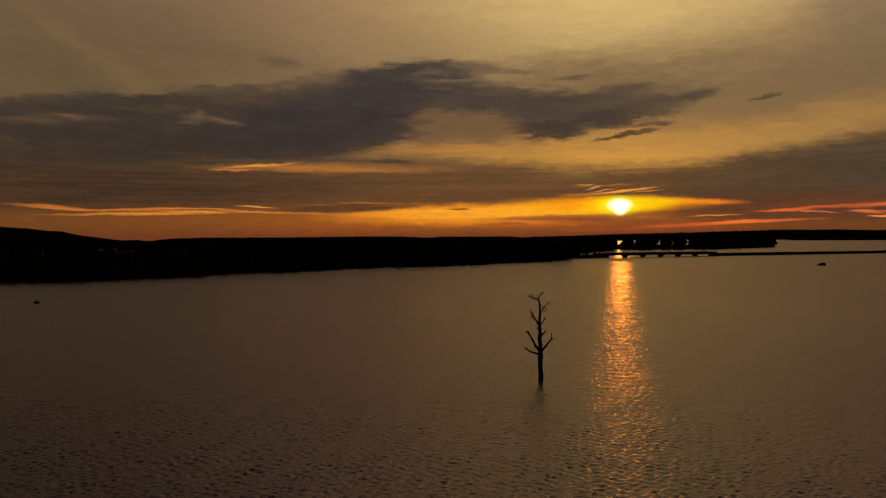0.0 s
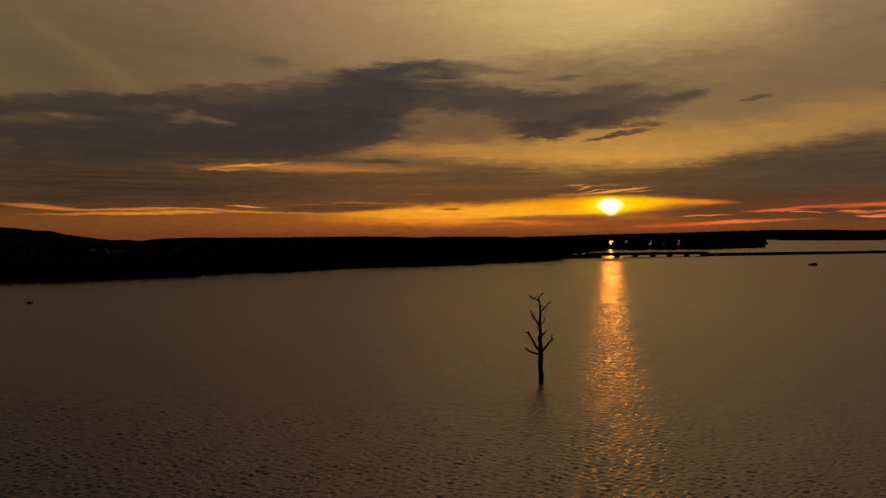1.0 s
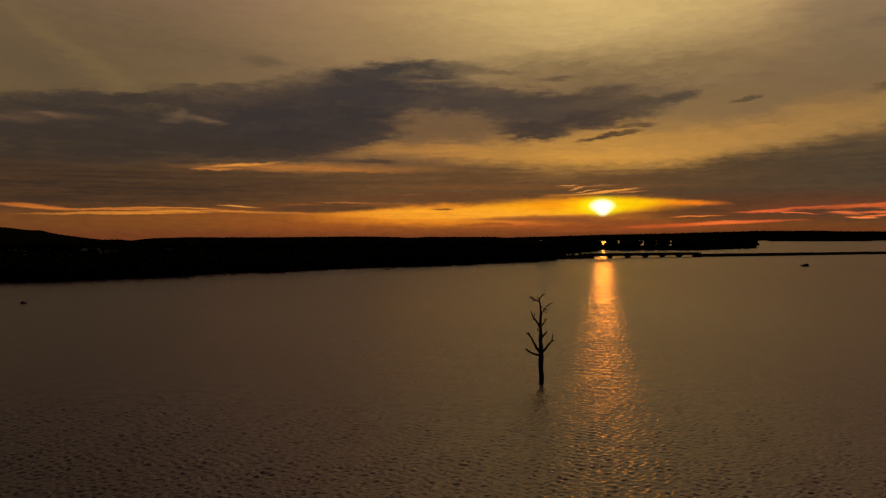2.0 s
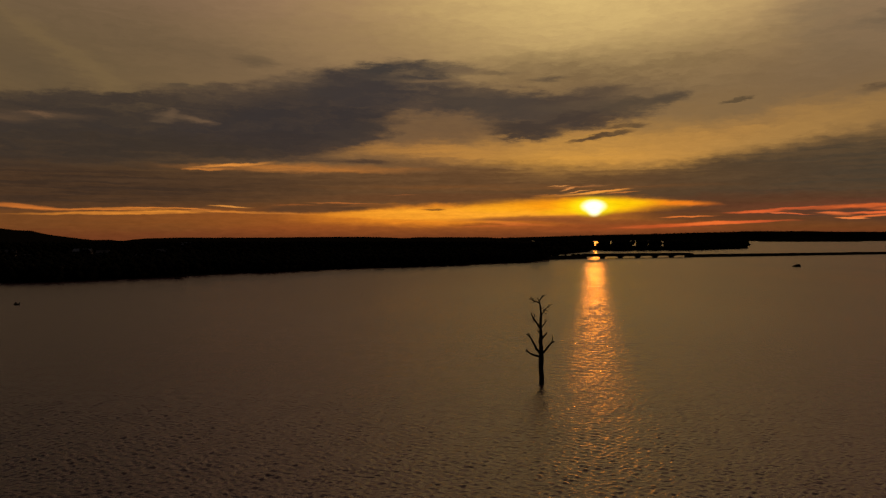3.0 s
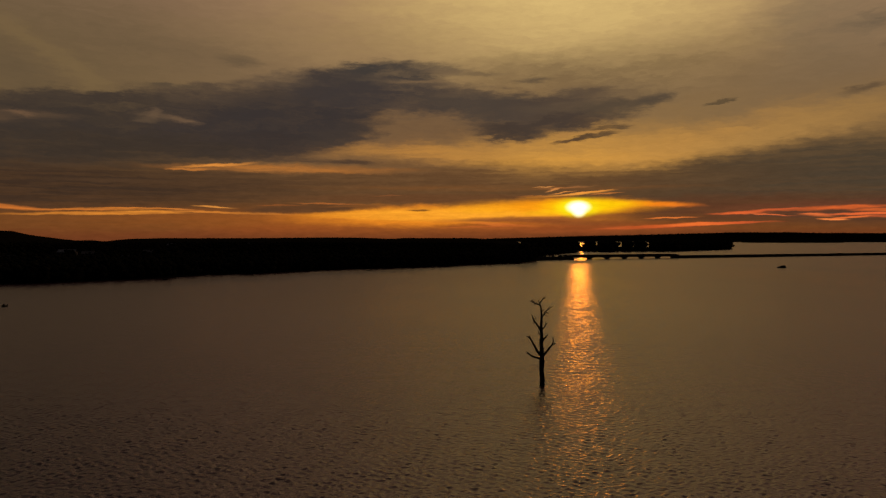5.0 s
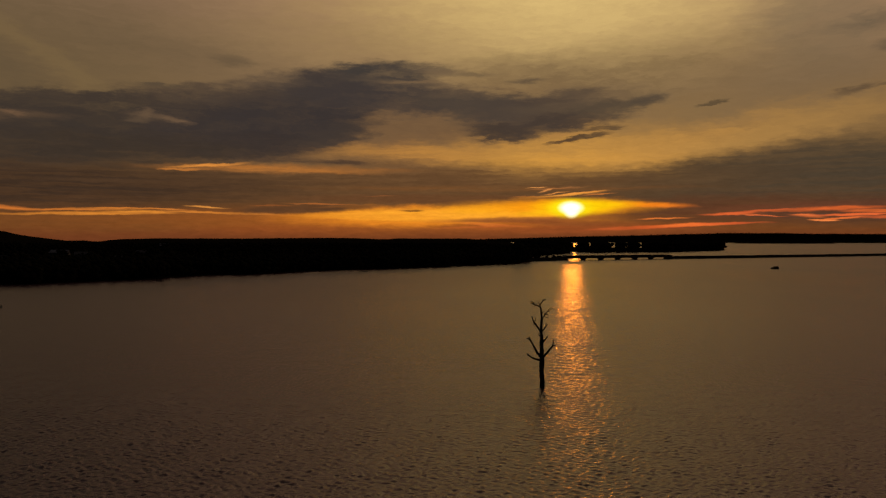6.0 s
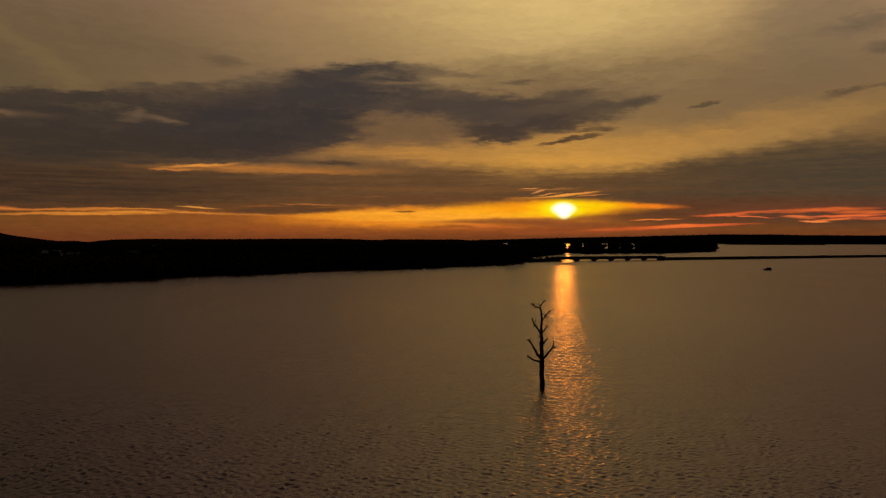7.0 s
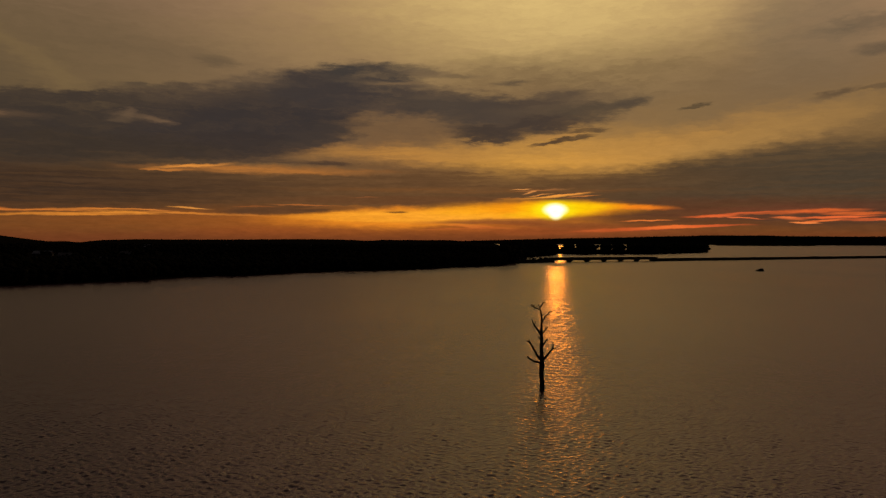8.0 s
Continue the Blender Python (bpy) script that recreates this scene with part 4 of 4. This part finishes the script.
# ---- boats ----
def hull_mesh(length, beam, depth, sheer=0.25):
    """An open hull: stations from the stern to a raked bow, with a bottom, sides, a rim and an inside."""
    bm = bmesh.new()
    rows = []
    for i in range(11):
        s = i / 10
        w = beam / 2 * (1 - max(0, (s - 0.45) / 0.55) ** 2.2 * 0.96)
        x = (s - 0.5) * length
        lift = depth * sheer * s ** 3
        ring = [(-w, depth * 0.75 + lift), (-w * 0.86, 0.05 + lift * 0.8), (-w * 0.4, -0.12 + lift), (w * 0.4, -0.12 + lift), (w * 0.86, 0.05 + lift * 0.8), (w, depth * 0.75 + lift), (w * 0.9, depth * 0.75 + lift), (w * 0.72, 0.16 + lift), (-w * 0.72, 0.16 + lift), (-w * 0.9, depth * 0.75 + lift)]
        rows.append([bm.verts.new((x, y, z)) for y, z in ring])
    n = len(rows[0])
    for a, b in zip(rows, rows[1:]):
        for k in range(n):
            bm.faces.new((a[k], b[k], b[(k + 1) % n], a[(k + 1) % n]))
    bm.faces.new(rows[0])
    bm.faces.new(rows[-1][::-1])
    bmesh.ops.recalc_face_normals(bm, faces=bm.faces)
    return bm


def outboard(parent, x, z):
    bm = bmesh.new()
    box(bm, (0.35, 0.3, 0.45), (x - 0.15, 0, z + 0.3), 0, 0.06)
    box(bm, (0.14, 0.1, 1.0), (x - 0.15, 0, z - 0.3), 0, 0.02)
    part("outboard_motor", bm, STEEL, parent)


def small_boat(at, turn, length, label):
    root = tagged(new("motor_boat"), label, "boat")
    root.matrix_world = pose(*at, 0, 0, turn)
    beam = length * 0.36
    part("hull", hull_mesh(length, beam, 0.62), HULL, root)
    for s in (-0.25, 0.08):
        bm = bmesh.new()
        box(bm, (0.28, beam * 0.84, 0.06), (s * length, 0, 0.36), 0, 0.01)
        part("thwart", bm, BARK, root)
    bm = bmesh.new()
    box(bm, (0.5, 0.5, 0.75), (length * 0.08, 0, 0.72), 0, 0.08)
    part("console", bm, HULL, root)
    outboard(root, -length / 2, 0.45)
    return root


def pontoon_boat(at, turn):
    root = tagged(new("pontoon_boat"), "dark pontoon boat with a canvas canopy on the open lake", "boat")
    root.matrix_world = pose(*at, 0, 0, turn)
    for y in (-0.95, 0.95):
        bm = bmesh.new()
        tube(bm, [(-3.4, y, 0.12), (-3.3, y, 0.12), (0, y, 0.12), (2.7, y, 0.12), (3.2, y, 0.22), (3.5, y, 0.38)], [0.2, 0.32, 0.32, 0.32, 0.24, 0.06], 12)
        part("pontoon", bm, STEEL, root)
    bm = bmesh.new()
    box(bm, (6.6, 2.5, 0.12), (0, 0, 0.52), 0, 0.02)
    part("deck", bm, HULL, root)
    for size, at_ in (((5.6, 0.06, 0.62), (-0.3, -1.2, 0.92)), ((5.6, 0.06, 0.62), (-0.3, 1.2, 0.92)), ((0.06, 2.4, 0.62), (-3.1, 0, 0.92)), ((0.06, 2.4, 0.62), (2.5, 0, 0.92))):
        bm = bmesh.new()
        box(bm, size, at_, 0, 0.015)
        part("fence_panel", bm, HULL, root)
    for x, y in ((-2.6, -1.1), (-2.6, 1.1), (0.4, -1.1), (0.4, 1.1)):
        bm = bmesh.new()
        tube(bm, [(x, y, 0.58), (x, y, 2.0)], [0.03, 0.03], 8)
        part("canopy_post", bm, STEEL, root)
    bm = bmesh.new()
    rows = []
    for i in range(9):
        x = -2.9 + 3.7 * i / 8
        rows.append([bm.verts.new((x, -1.25 + 2.5 * j / 6, 2.0 + 0.22 * math.sin(math.pi * j / 6) + 0.05 * math.sin(math.pi * i / 4))) for j in range(7)])
    for a, b in zip(rows, rows[1:]):
        for j in range(6):
            bm.faces.new((a[j], b[j], b[j + 1], a[j + 1]))
    bmesh.ops.solidify(bm, geom=bm.faces[:], thickness=0.05)
    part("canopy", bm, CANVAS, root)
    for y in (-1.16, 1.16):
        bm = bmesh.new()
        box(bm, (2.9, 0.05, 0.78), (-1.1, y, 1.62), 0, 0.02)
        part("side_curtain", bm, CANVAS, root)
    for x in (-2.2, 1.6):
        bm = bmesh.new()
        box(bm, (1.1, 1.9, 0.5), (x, 0, 0.85), 0, 0.08)
        part("bench", bm, CANVAS, root)
    bm = bmesh.new()
    box(bm, (0.5, 0.6, 0.9), (-0.4, 0.6, 1.0), 0, 0.06)
    part("helm", bm, HULL, root)
    outboard(root, -3.3, 0.5)
    return root


pontoon_boat((312, 633, 0), 172)
small_boat((-153, 287.5, 0), 195, 1.8, "small dark motor boat lying on the open lake")
small_boat((-33, 582, 0), 8, 5.0, "dark motor boat close to the wooded shore")
small_boat((-149, 464, 0), 165, 3.6, "small dark motor boat near the wooded shore")


# ---- houses on the shore ----
def house(at, turn, long_, deep, wall, roof, label):
    root = tagged(new("house"), label, "house", "houses on the wooded shore")
    root.matrix_world = pose(*at, 0, 0, turn)
    rise = deep * 0.32
    bm = bmesh.new()
    box(bm, (long_, deep, wall + 1.5), (0, 0, wall / 2 - 0.75))
    a = [bm.verts.new((s * long_ / 2, y, z)) for s in (-1, 1) for y, z in ((-deep / 2, wall), (deep / 2, wall), (0, wall + rise))]
    bm.faces.new((a[0], a[1], a[2]))
    bm.faces.new((a[5], a[4], a[3]))
    part("wall", bm, PLASTER, root)
    bm = bmesh.new()
    for s in (-1, 1):
        w = [bm.verts.new((x, y, z)) for x in (-long_ / 2 - 0.5, long_ / 2 + 0.5) for y, z in ((s * (deep / 2 + 0.5), wall - 0.15), (0, wall + rise + 0.15))]
        bm.faces.new((w[0], w[1], w[3], w[2]))
    bmesh.ops.recalc_face_normals(bm, faces=bm.faces)
    bmesh.ops.solidify(bm, geom=bm.faces[:], thickness=0.18)
    part("roof", bm, roof, root)
    n = max(2, int(long_ / 3.2))
    for i in range(n):
        for z in ([1.6] if wall < 4.5 else [1.6, 4.4]):
            bm = bmesh.new()
            box(bm, (1.2, 0.12, 1.3), ((i + 0.5) / n * long_ - long_ / 2, -deep / 2 - 0.03, z))
            part("window", bm, GLASS, root)
    return root


def on_shore(b, r):
    x, y = math.sin(radians(b)) * r, math.cos(radians(b)) * r
    return x, y, float(west_rise(np.array([x]), np.array([y]))[0])


for b, r, turn, long_, deep, wall, roof in ((-29.4, 700, 12, 14, 9, 5.6, ROOF), (-28.6, 640, -8, 12, 8, 3.2, METAL_ROOF), (-28.0, 760, 20, 16, 9, 5.6, ROOF), (-26.8, 720, 5, 13, 8, 3.2, ROOF),
                                            (-23.6, 830, -6, 24, 10, 3.4, METAL_ROOF), (-22.4, 740, 15, 14, 9, 5.6, ROOF), (-20.0, 700, -12, 12, 9, 3.2, ROOF), (-16.9, 1150, 4, 18, 11, 5.6, METAL_ROOF),
                                            (-11.3, 1500, 0, 34, 12, 4.5, METAL_ROOF), (-5.3, 1500, 3, 30, 12, 4.5, METAL_ROOF), (-25.0, 660, -20, 11, 8, 3.2, ROOF), (-18.6, 780, 10, 12, 9, 5.6, ROOF)):
    house(on_shore(b, r), turn, long_ * 0.7, deep * 0.75, wall * 0.9, roof, "pale house among dark trees above the lake shore")


# ---- water tower on the far ridge ----
def water_tower(at):
    root = tagged(new("water_tower"), "distant dark water tower on the wooded ridge", "tower")
    root.matrix_world = pose(*at) @ Matrix.Scale(0.55, 4)
    bm = bmesh.new()
    tube(bm, [(0, 0, 14.0), (0, 0, 15.2), (0, 0, 17.5), (0, 0, 20.0), (0, 0, 21.6), (0, 0, 22.2)], [1.2, 3.4, 4.4, 4.4, 2.8, 0.4], 16)
    part("tank", bm, STEEL, root)
    for a in range(4):
        c, d = math.cos(a * math.pi / 2 + 0.6), math.sin(a * math.pi / 2 + 0.6)
        bm = bmesh.new()
        tube(bm, [(c * 4.4, d * 4.4, -1), (c * 3.2, d * 3.2, 16.5)], [0.35, 0.3], 8)
        part("leg", bm, STEEL, root)
    bm = bmesh.new()
    tube(bm, [(0, 0, -1), (0, 0, 14.5)], [0.7, 0.6], 10)
    part("riser", bm, STEEL, root)
    return root


water_tower(on_shore(-16.75, 3800))
